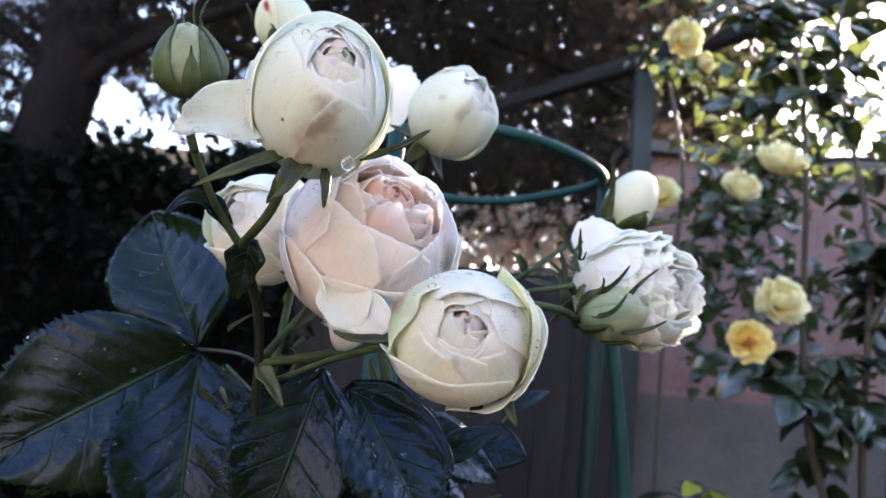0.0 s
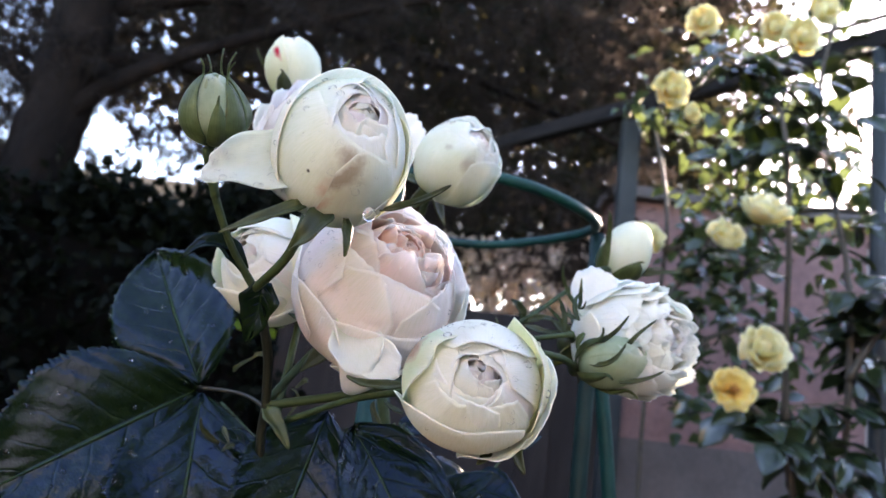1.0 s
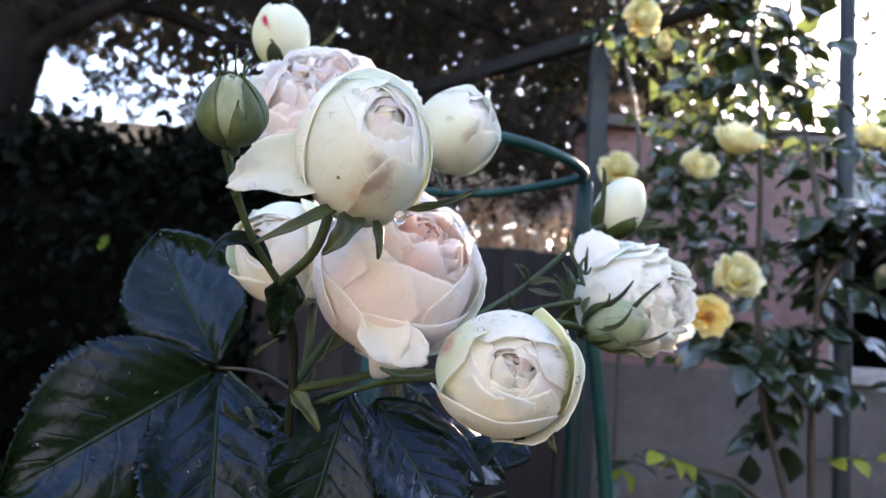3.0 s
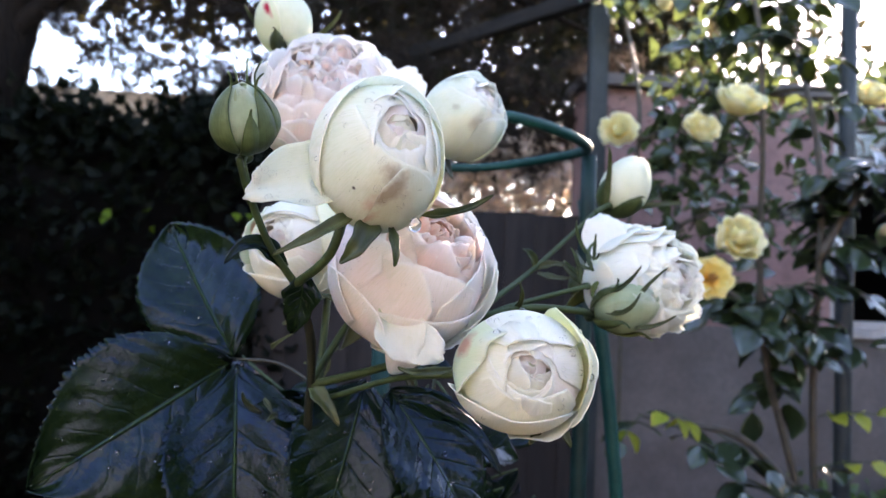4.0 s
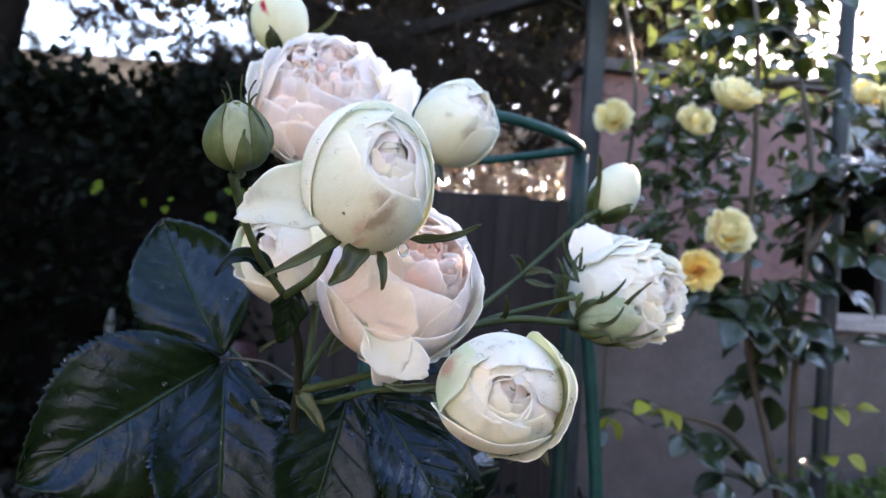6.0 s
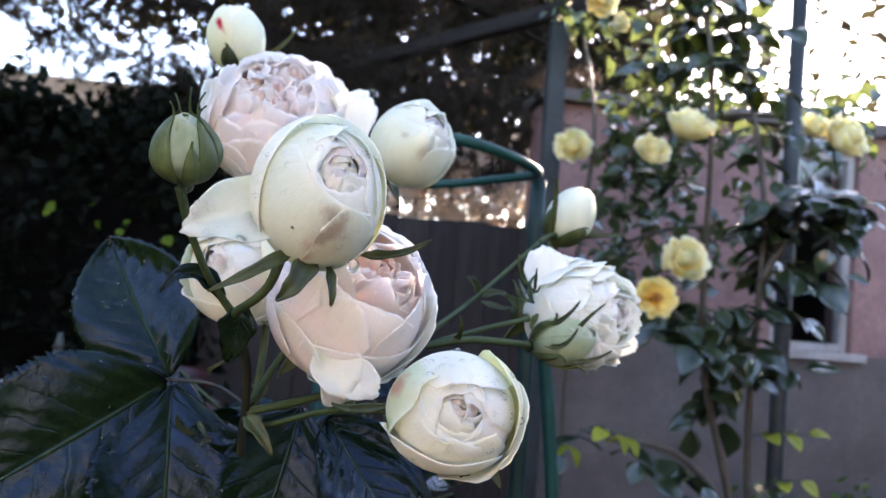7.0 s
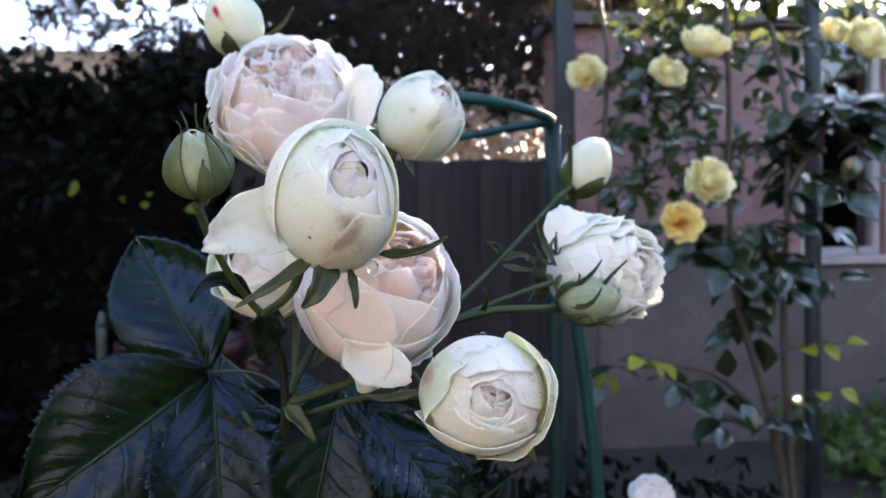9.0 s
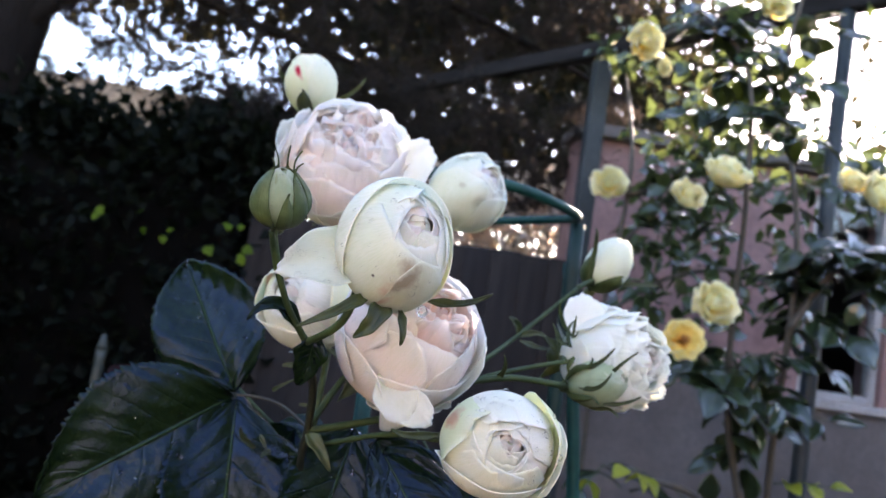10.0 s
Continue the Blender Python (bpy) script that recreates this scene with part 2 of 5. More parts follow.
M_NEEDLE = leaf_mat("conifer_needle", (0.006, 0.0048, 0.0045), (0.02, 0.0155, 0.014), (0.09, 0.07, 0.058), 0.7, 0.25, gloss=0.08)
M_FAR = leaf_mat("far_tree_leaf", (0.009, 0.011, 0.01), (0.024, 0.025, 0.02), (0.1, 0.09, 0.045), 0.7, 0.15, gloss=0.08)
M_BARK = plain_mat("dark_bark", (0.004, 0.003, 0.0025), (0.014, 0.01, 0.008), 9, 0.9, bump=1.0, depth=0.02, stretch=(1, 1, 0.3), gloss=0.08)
# near-black tone: the shade inside a hedge put into a colour
M_HEDGESHADE = plain_mat("hedge_inside_shade", (0.002, 0.0018, 0.0015), (0.006, 0.005, 0.004), 14, 0.95, bump=1.0, depth=0.02, gloss=0.03)
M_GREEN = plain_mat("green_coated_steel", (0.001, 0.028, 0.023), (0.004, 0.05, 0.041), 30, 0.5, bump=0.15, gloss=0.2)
# the same green steel darkened: one stake's shadow put into its colour
M_GREENSHADE = plain_mat("shaded_green_coated_steel", (0.002, 0.013, 0.011), (0.004, 0.024, 0.02), 30, 0.5, bump=0.15, gloss=0.2)
M_WOOD = plain_mat("weathered_dark_wood", (0.006, 0.006, 0.006), (0.018, 0.016, 0.015), 6, 0.85, bump=0.6, stretch=(1, 1, 8), gloss=0.1)
M_POST = plain_mat("grey_painted_post", (0.014, 0.02, 0.021), (0.028, 0.036, 0.038), 14, 0.45, bump=0.2, gloss=0.25)
M_FENCE = plain_mat("dark_fence_board", (0.014, 0.0115, 0.011), (0.028, 0.0235, 0.022), 5, 0.75, bump=0.5, stretch=(6, 6, 0.6), random_tint=True, gloss=0.15)
M_RED = plain_mat("red_brown_plaster", (0.18, 0.095, 0.085), (0.27, 0.15, 0.135), 5, 0.85, bump=0.4, depth=0.004)
M_PLINTH = plain_mat("grey_plinth_plaster", (0.068, 0.056, 0.052), (0.115, 0.098, 0.09), 5, 0.85, bump=0.5, depth=0.004)
M_FRAME = plain_mat("white_window_paint", (0.24, 0.215, 0.2), (0.34, 0.315, 0.3), 8, 0.5, bump=0.1)
M_SOIL = plain_mat("damp_soil", (0.02, 0.017, 0.012), (0.05, 0.042, 0.03), 4, 0.9, bump=1.0, depth=0.03)
M_GRASS = leaf_mat("grass_blade", (0.03, 0.07, 0.015), (0.07, 0.13, 0.03), (0.16, 0.28, 0.04), 0.5, 0.25)
M_INSIDE = plain_mat("dark_interior_paint", (0.012, 0.009, 0.009), (0.022, 0.017, 0.016), 3, 0.9)
M_POT = plain_mat("dull_red_plastic", (0.014, 0.002, 0.0025), (0.028, 0.0035, 0.0045), 12, 0.45, bump=0.1)


def water_mat():
    m, n, l, p, out = node_mat("water_drop")
    p.inputs["Base Color"].default_value = (1, 1, 1, 1)
    p.inputs["Roughness"].default_value = 0.02
    p.inputs["IOR"].default_value = 1.33
    p.inputs["Transmission Weight"].default_value = 1.0
    return m


def droplet_mat():
    """A small clear drop: it bends part of the light, lets the rest through, and glints."""
    m, n, l, p, out = node_mat("small_clear_drop")
    n.remove(p)
    bend, clear, shine, fres = n.new("ShaderNodeBsdfRefraction"), n.new("ShaderNodeBsdfTransparent"), n.new("ShaderNodeBsdfGlossy"), n.new("ShaderNodeFresnel")
    bend.inputs["IOR"].default_value, bend.inputs["Roughness"].default_value = 1.33, 0.0
    shine.inputs["Roughness"].default_value = 0.03
    fres.inputs["IOR"].default_value = 1.36
    inner, outer = n.new("ShaderNodeMixShader"), n.new("ShaderNodeMixShader")
    inner.inputs[0].default_value = 0.62
    l.new(bend.outputs[0], inner.inputs[1])
    l.new(clear.outputs[0], inner.inputs[2])
    l.new(fres.outputs[0], outer.inputs[0])
    l.new(inner.outputs[0], outer.inputs[1])
    l.new(shine.outputs[0], outer.inputs[2])
    l.new(outer.outputs[0], out.inputs[0])
    return m


M_WATER, M_DROPLET = water_mat(), droplet_mat()


def glass_mat():
    m, n, l, p, out = node_mat("window_glass")
    p.inputs["Base Color"].default_value = (0.9, 0.95, 0.95, 1)
    p.inputs["Roughness"].default_value = 0.03
    p.inputs["IOR"].default_value = 1.45
    p.inputs["Transmission Weight"].default_value = 1.0
    return m


M_GLASS = glass_mat()


# ---- builders ----
def shape(name, verts, faces, material, uvs=None, smooth=True):
    me = bpy.data.meshes.new(name)
    me.from_pydata([tuple(v) for v in verts], [], [tuple(f) for f in faces])
    if uvs is not None:
        layer = me.uv_layers.new(name="UVMap")
        loops = np.empty(len(me.loops), dtype=np.int32)
        me.loops.foreach_get("vertex_index", loops)
        layer.data.foreach_set("uv", np.asarray(uvs, dtype=np.float32)[loops].ravel())
    if smooth:
        me.polygons.foreach_set("use_smooth", [True] * len(me.polygons))
    me.materials.append(material)
    me.update()
    return me


def thing(name, at, label, category, group="", kind=""):
    ob = new(name)
    ob.empty_display_size = 0.05
    ob.location = at
    return tagged(ob, label, category, group, kind)


def part(name, me, parent, label="", at=None):
    """A mesh as a part of a thing; its points are in the thing's own space."""
    ob = new(name, me)
    ob.parent = parent
    if at is not None:
        ob.matrix_local = at
    if label:
        tagged(ob, label)
    return ob


def sheet(grid, thick):
    """A thin skin with two sides and a rim, from a grid of points (rows, columns, 3)."""
    g = np.asarray(grid, dtype=float)
    nv, nu = g.shape[:2]
    dv, du = np.gradient(g, axis=0), np.gradient(g, axis=1)
    nn = np.cross(du, dv)
    ln = np.linalg.norm(nn, axis=2, keepdims=True)
    nn = nn / np.maximum(ln, 1e-12)
    verts = np.concatenate([(g + nn * thick / 2).reshape(-1, 3), (g - nn * thick / 2).reshape(-1, 3)])
    uu, vv = np.meshgrid(np.linspace(0, 1, nu), np.linspace(0, 1, nv))
    uv = np.tile(np.stack([uu.ravel(), vv.ravel()], axis=1), (2, 1))
    k = nv * nu
    faces = []
    for j in range(nv - 1):
        for i in range(nu - 1):
            a, b, c, d = j * nu + i, j * nu + i + 1, (j + 1) * nu + i + 1, (j + 1) * nu + i
            faces += [(a, b, c, d), (d + k, c + k, b + k, a + k)]
    rim = [i for i in range(nu)] + [j * nu + nu - 1 for j in range(1, nv)] + [(nv - 1) * nu + i for i in range(nu - 2, -1, -1)] + [j * nu for j in range(nv - 2, 0, -1)]
    for a, b in zip(rim, rim[1:] + rim[:1]):
        faces.append((b, a, a + k, b + k))
    return verts, faces, uv, nn


def basis(axis, up=(0, 0, 1)):
    """Columns x, y, z with z along the axis and x across."""
    z = np.array(axis, dtype=float)
    z /= np.linalg.norm(z)
    x = np.cross(np.array(up, dtype=float), z)
    if np.linalg.norm(x) < 1e-3:
        x = np.array((1.0, 0, 0))
    x /= np.linalg.norm(x)
    return np.stack([x, np.cross(z, x), z], axis=1)


def waves(rnd, n, low, high):
    """A smooth random curve: n sines with frequencies from low to high, of about unit height."""
    terms = [(rnd.uniform(low, high), rnd.uniform(0, 6.3), rnd.uniform(0.5, 1.0)) for _ in range(n)]
    total = sum(a for _, _, a in terms) * 0.7
    return lambda x: sum(a * np.sin(k * x + p) for k, p, a in terms) / total


def petal_grid(rnd, R, P, fine=1.0):
    """One petal on a globe about the z axis. arc=(radius, closing angle, height factor, lift).
    at, half: direction and half width in degrees; skew, point: slope and roundness of the rim; lip rolls the rim outwards, wave and nib make it uneven;
    bulge dents the face; tuck slips one side under; fold=(place, width, amount) turns part of the rim down."""
    nu, nv = int(31 * fine) + 2, int(23 * fine) + 2
    u, v = np.meshgrid(np.linspace(-1, 1, nu), np.linspace(0, 1, nv) ** 0.85)
    rim, rim2, ripple = waves(rnd, 3, 1.5, 4.5), waves(rnd, 5, 8, 30), waves(rnd, 3, 2.0, 5.5)
    dent_u, dent_v, dent_w = waves(rnd, 2, 1.2, 3.0), waves(rnd, 2, 2.0, 4.5), waves(rnd, 2, 4.0, 7.0)
    nib = P.get("nib", 0.016)
    cutoff = 1 + P.get("skew", 0) * u - P.get("point", 0.12) * np.abs(u) ** 2.6 + nib * (rim(u) + 0.3 * rim2(u))
    start = P.get("start", 0.1)
    sarc = start + (cutoff - start) * v
    turned = 0.0
    if "fold" in P:
        place, width, amount = P["fold"]
        turned = amount * np.exp(-((u - place) / width) ** 2) * np.clip((v - 0.7) / 0.3, 0, 1)
        sarc = sarc - 1.15 * turned * np.clip((v - 0.76) / 0.24, 0, 1)
    rad, close, tall, lift = tuple(P["arc"]) + (1.0, 0.0)[len(P["arc"]) - 2:]
    phi = radians(close) * sarc
    r, h = rad * np.sin(phi), -rad * tall * np.cos(phi) + lift
    nr, nh = np.sin(phi), -np.cos(phi)
    d = P.get("lip", 0.03) * np.clip((v - 0.82) / 0.18, 0, 1) ** 2 * (1 + 0.6 * rim(u + 2))
    d = d + P.get("wave", 0.02) * v ** 3 * ripple(u) + 0.3 * P.get("wave", 0.02) * v ** 6 * rim2(u)
    d = d + P.get("bulge", 0.016) * (dent_u(u + 0.6 * v) * dent_v(v + 0.4 * u) + 0.4 * v * dent_w(u - 0.5 * v)) + P.get("tuck", 0) * u + 0.9 * turned
    r, h = np.maximum(r + nr * d, 0.004), h + nh * d
    th = np.radians(P["at"] + P["half"] * u * (0.8 + 0.2 * np.sin(math.pi * np.clip(v, 0, 1) * 0.5)) + 1.2 * ripple(v * 2))
    ox, oy = P.get("off", (0, 0))
    return R * np.stack([r * np.cos(th) + ox, r * np.sin(th) + oy, h], axis=2)


def drop_shape(material):
    bm = bmesh.new()
    bmesh.ops.create_icosphere(bm, subdivisions=2, radius=1.0)
    me = bpy.data.meshes.new("water_drop")
    bm.to_mesh(me)
    bm.free()
    me.polygons.foreach_set("use_smooth", [True] * len(me.polygons))
    me.materials.append(material)
    return me


DROP, BIG_DROP = drop_shape(M_DROPLET), drop_shape(M_WATER)


def drop_pose(p, q, s):
    return Matrix.Translation(Vector(p)) @ Vector(q).to_track_quat("Z", "Y").to_matrix().to_4x4() @ Matrix.Diagonal((s, s, s * 0.62, 1))


def tube_mesh(name, points, radii, material, sides=8, bumps=0.0):
    """A tapered rod along a smooth line through the points."""
    pts = [Vector(p) for p in points]
    rad = list(radii) if hasattr(radii, "__len__") else [radii] * len(pts)
    line, rads = [], []
    for i in range(len(pts) - 1):
        a, b, c, d = pts[max(i - 1, 0)], pts[i], pts[i + 1], pts[min(i + 2, len(pts) - 1)]
        steps = 6 if len(pts) > 2 else 3
        for k in range(steps):
            t = k / steps
            line.append(0.5 * ((2 * b) + (c - a) * t + (2 * a - 5 * b + 4 * c - d) * t * t + (3 * b - a - 3 * c + d) * t ** 3))
            rads.append(rad[i] * (1 - t) + rad[i + 1] * t)
    line.append(pts[-1])
    rads.append(rad[-1])
    verts, faces = [], []
    side = None
    for i, p in enumerate(line):
        way = (line[min(i + 1, len(line) - 1)] - line[max(i - 1, 0)]).normalized()
        if side is None:
            side = way.orthogonal().normalized()
        side = (side - way * side.dot(way)).normalized()
        other = way.cross(side)
        for k in range(sides):
            a = 2 * math.pi * k / sides
            w = rads[i] * (1 + bumps * noise.noise(p * 40 + Vector((k, 0, 0))))
            verts.append(p + (side * math.cos(a) + other * math.sin(a)) * w)
    for i in range(len(line) - 1):
        for k in range(sides):
            a, b = i * sides + k, i * sides + (k + 1) % sides
            faces.append((a, b, b + sides, a + sides))
    faces.append(tuple(range(sides - 1, -1, -1)))
    faces.append(tuple((len(line) - 1) * sides + k for k in range(sides)))
    return shape(name, verts, faces, material)


def egg_mesh(name, B, centre, r, h, material):
    """A small swollen hip, round about the axis B."""
    verts, faces = [], []
    n, m = 12, 8
    for j in range(m + 1):
        f = math.pi * j / m
        for i in range(n):
            a = 2 * math.pi * i / n
            q = np.array((r * math.sin(f) * math.cos(a), r * math.sin(f) * math.sin(a), -h * math.cos(f)))
            verts.append(np.array(centre) + B @ q)
    for j in range(m):
        for i in range(n):
            faces.append((j * n + i, j * n + (i + 1) % n, (j + 1) * n + (i + 1) % n, (j + 1) * n + i))
    return shape(name, verts, faces, material)


def sepal_grid(rnd, base_r, base_h, length, width, theta, swing, curl):
    """A pointed sepal: swing is its angle from the axis in degrees, curl how it bends on its way."""
    nu, nv = 7, 14
    out = np.zeros((nv, nu, 3))
    r, h, a = base_r, base_h, math.radians(swing)
    for j in range(nv):
        f = j / (nv - 1)
        w = width * (math.sin(math.pi * min(1, 0.18 + 0.82 * f)) ** 0.8) * (1 - f) ** 0.35 + 0.0002
        if j:
            a += math.radians(curl) / nv
            r += math.sin(a) * length / nv
            h += math.cos(a) * length / nv
        for i in range(nu):
            u = -1 + 2 * i / (nu - 1)
            q = np.array((r, u * w, h + 0.3 * w * abs(u)))
            out[j, i] = q
    c, s = math.cos(math.radians(theta)), math.sin(math.radians(theta))
    rot = np.array(((c, -s, 0), (s, c, 0), (0, 0, 1)))
    return out @ rot.T


def rose(name, label, at, axis, R, petals, seed, group, sepals=(), hip=True, drops=0, pedicel=None, category="rose", guard_mat=None, narrow=0.0, clasps=(), guards=(), blades=(), clasp_mat=None, tall=1.0, squash=1.0, fine=1.0):
    """A bloom of single petals, listed from the outside to the heart."""
    rnd = random.Random(seed)
    B = basis(axis)

    def pinch(g):
        """Narrows a bud towards its tip and flattens the bloom across."""
        k = np.clip((g[..., 2] / (R * tall) + 0.35) / 1.35, 0, 1.2)
        g = g.copy()
        g[..., :2] *= (1 - narrow * k ** 1.3)[..., None]
        g[..., 1] *= squash
        return g

    top = thing(name, at, label, category, group)
    wet = []
    for P in petals:
        g = pinch(petal_grid(rnd, R, P, fine)) @ B.T
        v, f, uv, nn = sheet(g, 0.0004)
        ob = part("petal", shape("petal", v, f, P["mat"], uv), top)
        if P.get("wet"):
            wet.append((g, nn, ob, True))
    base = -R * tall
    if hip:
        part("hip", egg_mesh("hip", B, B @ np.array((0, 0, base * 1.2)), R * 0.26, R * 0.24, M_SEPAL), top)
    for theta, length, width, swing, curl in sepals:
        g = sepal_grid(rnd, R * 0.12, base * 1.01, length, width, theta, swing, curl) @ B.T
        v, f, uv, nn = sheet(g, 0.0007)
        part("sepal", shape("sepal", v, f, M_SEPAL, uv), top)
    for theta, half, close, reach, flick in clasps:
        g = pinch(clasp_grid(R, theta, half, close, tall, reach, flick)) @ B.T
        v, f, uv, nn = sheet(g, 0.0007)
        part("sepal", shape("sepal", v, f, clasp_mat or M_SEPAL, uv), top)
    for base_at, tip_at, face, wide, taper in guards:
        m = np.array(leaf_pose(Vector(base_at) - Vector(at), Vector(tip_at) - Vector(at), face))
        g = guard_grid(rnd, (Vector(tip_at) - Vector(base_at)).length, wide, taper)
        g = g @ m[:3, :3].T + m[:3, 3]
        v, f, uv, nn = sheet(g, 0.0005)
        ob = part("petal", shape("petal", v, f, guard_mat or M_WHITE, uv), top)
        if guard_mat == M_GREENISH:
            wet.append((g, nn, ob, False))
    for line, width in blades:
        v, f, uv, nn = sheet(blade_grid([Vector(p) - Vector(at) for p in line], width, (0.1, -0.9, 0.4)), 0.0006)
        part("sepal", shape("sepal", v, f, M_SEPAL, uv), top)
    if pedicel:
        start = Vector(B @ np.array((0, 0, base * 1.15)))
        pts = [start] + [Vector(p) - Vector(at) for p in pedicel]
        part("pedicel", tube_mesh("pedicel", pts, [0.0026] + [0.0022] * (len(pts) - 1), M_STEM), top)
    if drops and wet:
        left = drops
        while left > 0:
            g, nn, ob, round_petal = rnd.choice(wet)
            j, i = rnd.randrange(3, g.shape[0] - 2), rnd.randrange(2, g.shape[1] - 2)
            p, q = g[j, i], nn[j, i]
            if np.dot(p, q) < 0 if round_petal else q[1] > 0:
                q = -q
            # the weather side, away from the sun, has kept most of its drops
            if 0.1 * q[0] - 0.95 * q[1] + 0.3 * q[2] < 0.5 and rnd.random() < 0.88:
                left -= 0.02
                continue
            left -= 1
            size = rnd.choice((0.0004, 0.0004, 0.0005, 0.0005, 0.0006, 0.0008, 0.001, 0.0013, 0.0017))
            part("water_drop", DROP, ob, at=drop_pose(p + q * (0.0002 + 0.3 * size), q, size))
    return top


def clasp_grid(R, theta, half, close, tall, reach, flick):
    """A sepal that lies on a bud of radius R and ends in a thin free tip."""
    nu, nv = 9, 22
    out = np.zeros((nv, nu, 3))
    for j in range(nv):
        f = j / (nv - 1)
        lying = min(f / 0.72, 1.0)
        phi = math.radians(12 + (close - 12) * lying)
        w = half * (1 - lying) ** 0.55 * min(1.0, 0.45 + 2.2 * lying) + 4.0 * (1 - max(0.0, f - 0.72) / 0.29)
        free = max(0.0, f - 0.72) / 0.28
        rr = R * (1.05 + 0.06 * lying)
        for i in range(nu):
            u = -1 + 2 * i / (nu - 1)
            th = math.radians(theta + w * u * (1 - 0.6 * free))
            r = rr * math.sin(phi) * (1 + 0.1 * (1 - abs(u)) - 0.03 * math.sin(9 * f + theta)) + flick * free * free * R
            h = -rr * tall * math.cos(phi) + reach * free * R
            out[j, i] = (r * math.cos(th), r * math.sin(th), h)
    return out


def guard_grid(rnd, length, wide, taper=0.0):
    """A broad loose petal along +y, hollow towards +z, with a wavy rim; taper narrows it to its tip."""
    u, v = np.meshgrid(np.linspace(-1, 1, 27), np.linspace(0, 1, 25))
    w = wide / 2 * (0.3 + 0.7 * np.sin(math.pi * np.clip(0.12 + 0.62 * v, 0, 1)))
    w = w * (1 - taper) + taper * wide / 2 * (1 - v ** 1.3 * 0.8)
    p = rnd.uniform(0, 6)
    y = length * v * (1 - 0.22 * np.abs(u) ** 2.4) + 0.02 * length * v ** 3 * np.sin(6 * u + p) + 0.012 * length * v ** 4 * np.sin(15 * u + p)
    rag = waves(rnd, 5, 6, 24)
    y = y * (1 + 0.012 * v ** 2 * rag(u))
    z = 0.35 * wide * (u * u * 0.35 + (v - 0.5) ** 2 * 0.5) + 0.04 * wide * np.sin(3 * u + 3 * v + p) * v + 0.012 * wide * np.sin(8 * u - 5 * v + p) * v
    z = z - 0.1 * wide * np.clip((v - 0.8) / 0.2, 0, 1) ** 2
    x = u * w * (1 + 0.05 * np.sin(9 * v + p))
    return np.stack([x, y, z], axis=2)


def blade_grid(points, width, face, hollow=0.6):
    """A pointed strip along a line, such as a sepal or a bract."""
    pts = [Vector(p) for p in points]
    nv, nu = 19, 7
    out = np.zeros((nv, nu, 3))
    for j in range(nv):
        f = j / (nv - 1)
        a, b, c = pts[0], pts[1], pts[2]
        mid = b * 2 - (a + c) * 0.5
        p = a * (1 - f) ** 2 + mid * 2 * f * (1 - f) + c * f * f
        way = ((mid - a) * (1 - f) + (c - mid) * f).normalized()
        side = way.cross(Vector(face)).normalized()
        up = side.cross(way)
        w = width / 2 * (min(1.0, 0.35 + 3.0 * f) * (1 - f) ** 0.6 * 1.25) + 0.00015
        for i in range(nu):
            u = -1 + 2 * i / (nu - 1)
            out[j, i] = p + side * (u * w * (1 + 0.08 * math.sin(17 * f + 3 * u))) + up * (hollow * w * abs(u) + 0.12 * w * math.sin(11 * f + 2 * u))
    return out


def leaf_grid(length, width, fold=0.25, droop=0.5, teeth=20, tooth=0.065, ripple=0.05, seed=0, nu=21, nv=65, quilt=0.004):
    """A toothed leaf along +y from its base at the origin, its upper side to +z."""
    rnd = random.Random(seed)
    out = np.zeros((nv, nu, 3))
    p = rnd.uniform(0, 6)
    for j in range(nv):
        f = j / (nv - 1)
        w = width / 2 * (math.sin(math.pi * f ** 0.8) ** 0.8 * (1.06 - 0.22 * f ** 3) if 0 < f < 1 else 0.0) + 0.0003
        y = length * (math.sin(droop * f) / droop if droop else f)
        z = -length * (1 - math.cos(droop * f)) / droop if droop else 0.0
        for i in range(nu):
            u = -1 + 2 * i / (nu - 1)
            edge = 1.0
            ys = 0.0
            if abs(u) == 1:
                saw = (f * teeth + 0.3 * math.sin(3 * f * teeth + p)) % 1.0
                edge = 1.0 + tooth * (saw * 1.6 - 0.5) * (0.75 + 0.35 * math.sin(5.3 * f * teeth + p))
                ys = tooth * 0.25 * width * saw
            q = abs(u) ** 1.0
            vein = quilt * width * math.cos(2 * math.pi * (f * 8 - q * 2.4 + 0.35 * math.sin(4 * f + p))) * (1 if 0.1 < q < 0.95 else 0)
            out[j, i] = (u * w * edge, y + ys + 0.1 * w * q, z + fold * w * q - 0.25 * fold * w * q * q + vein + ripple * width * math.sin(5 * f + 3 * u + p) * q)
    return out


def leaf_mesh(name, length, width, material, **kw):
    v, f, uv, nn = sheet(leaf_grid(length, width, **kw), 0.0005)
    return shape(name, v, f, material, uv)


def leaf_pose(base, tip, face):
    """Lays a leaf with its base and tip at these places, its upper side towards face."""
    y = (Vector(tip) - Vector(base)).normalized()
    z = Vector(face)
    z = (z - y * z.dot(y)).normalized()
    x = y.cross(z)
    m = Matrix((x, y, z)).transposed().to_4x4()
    m.translation = base
    return m


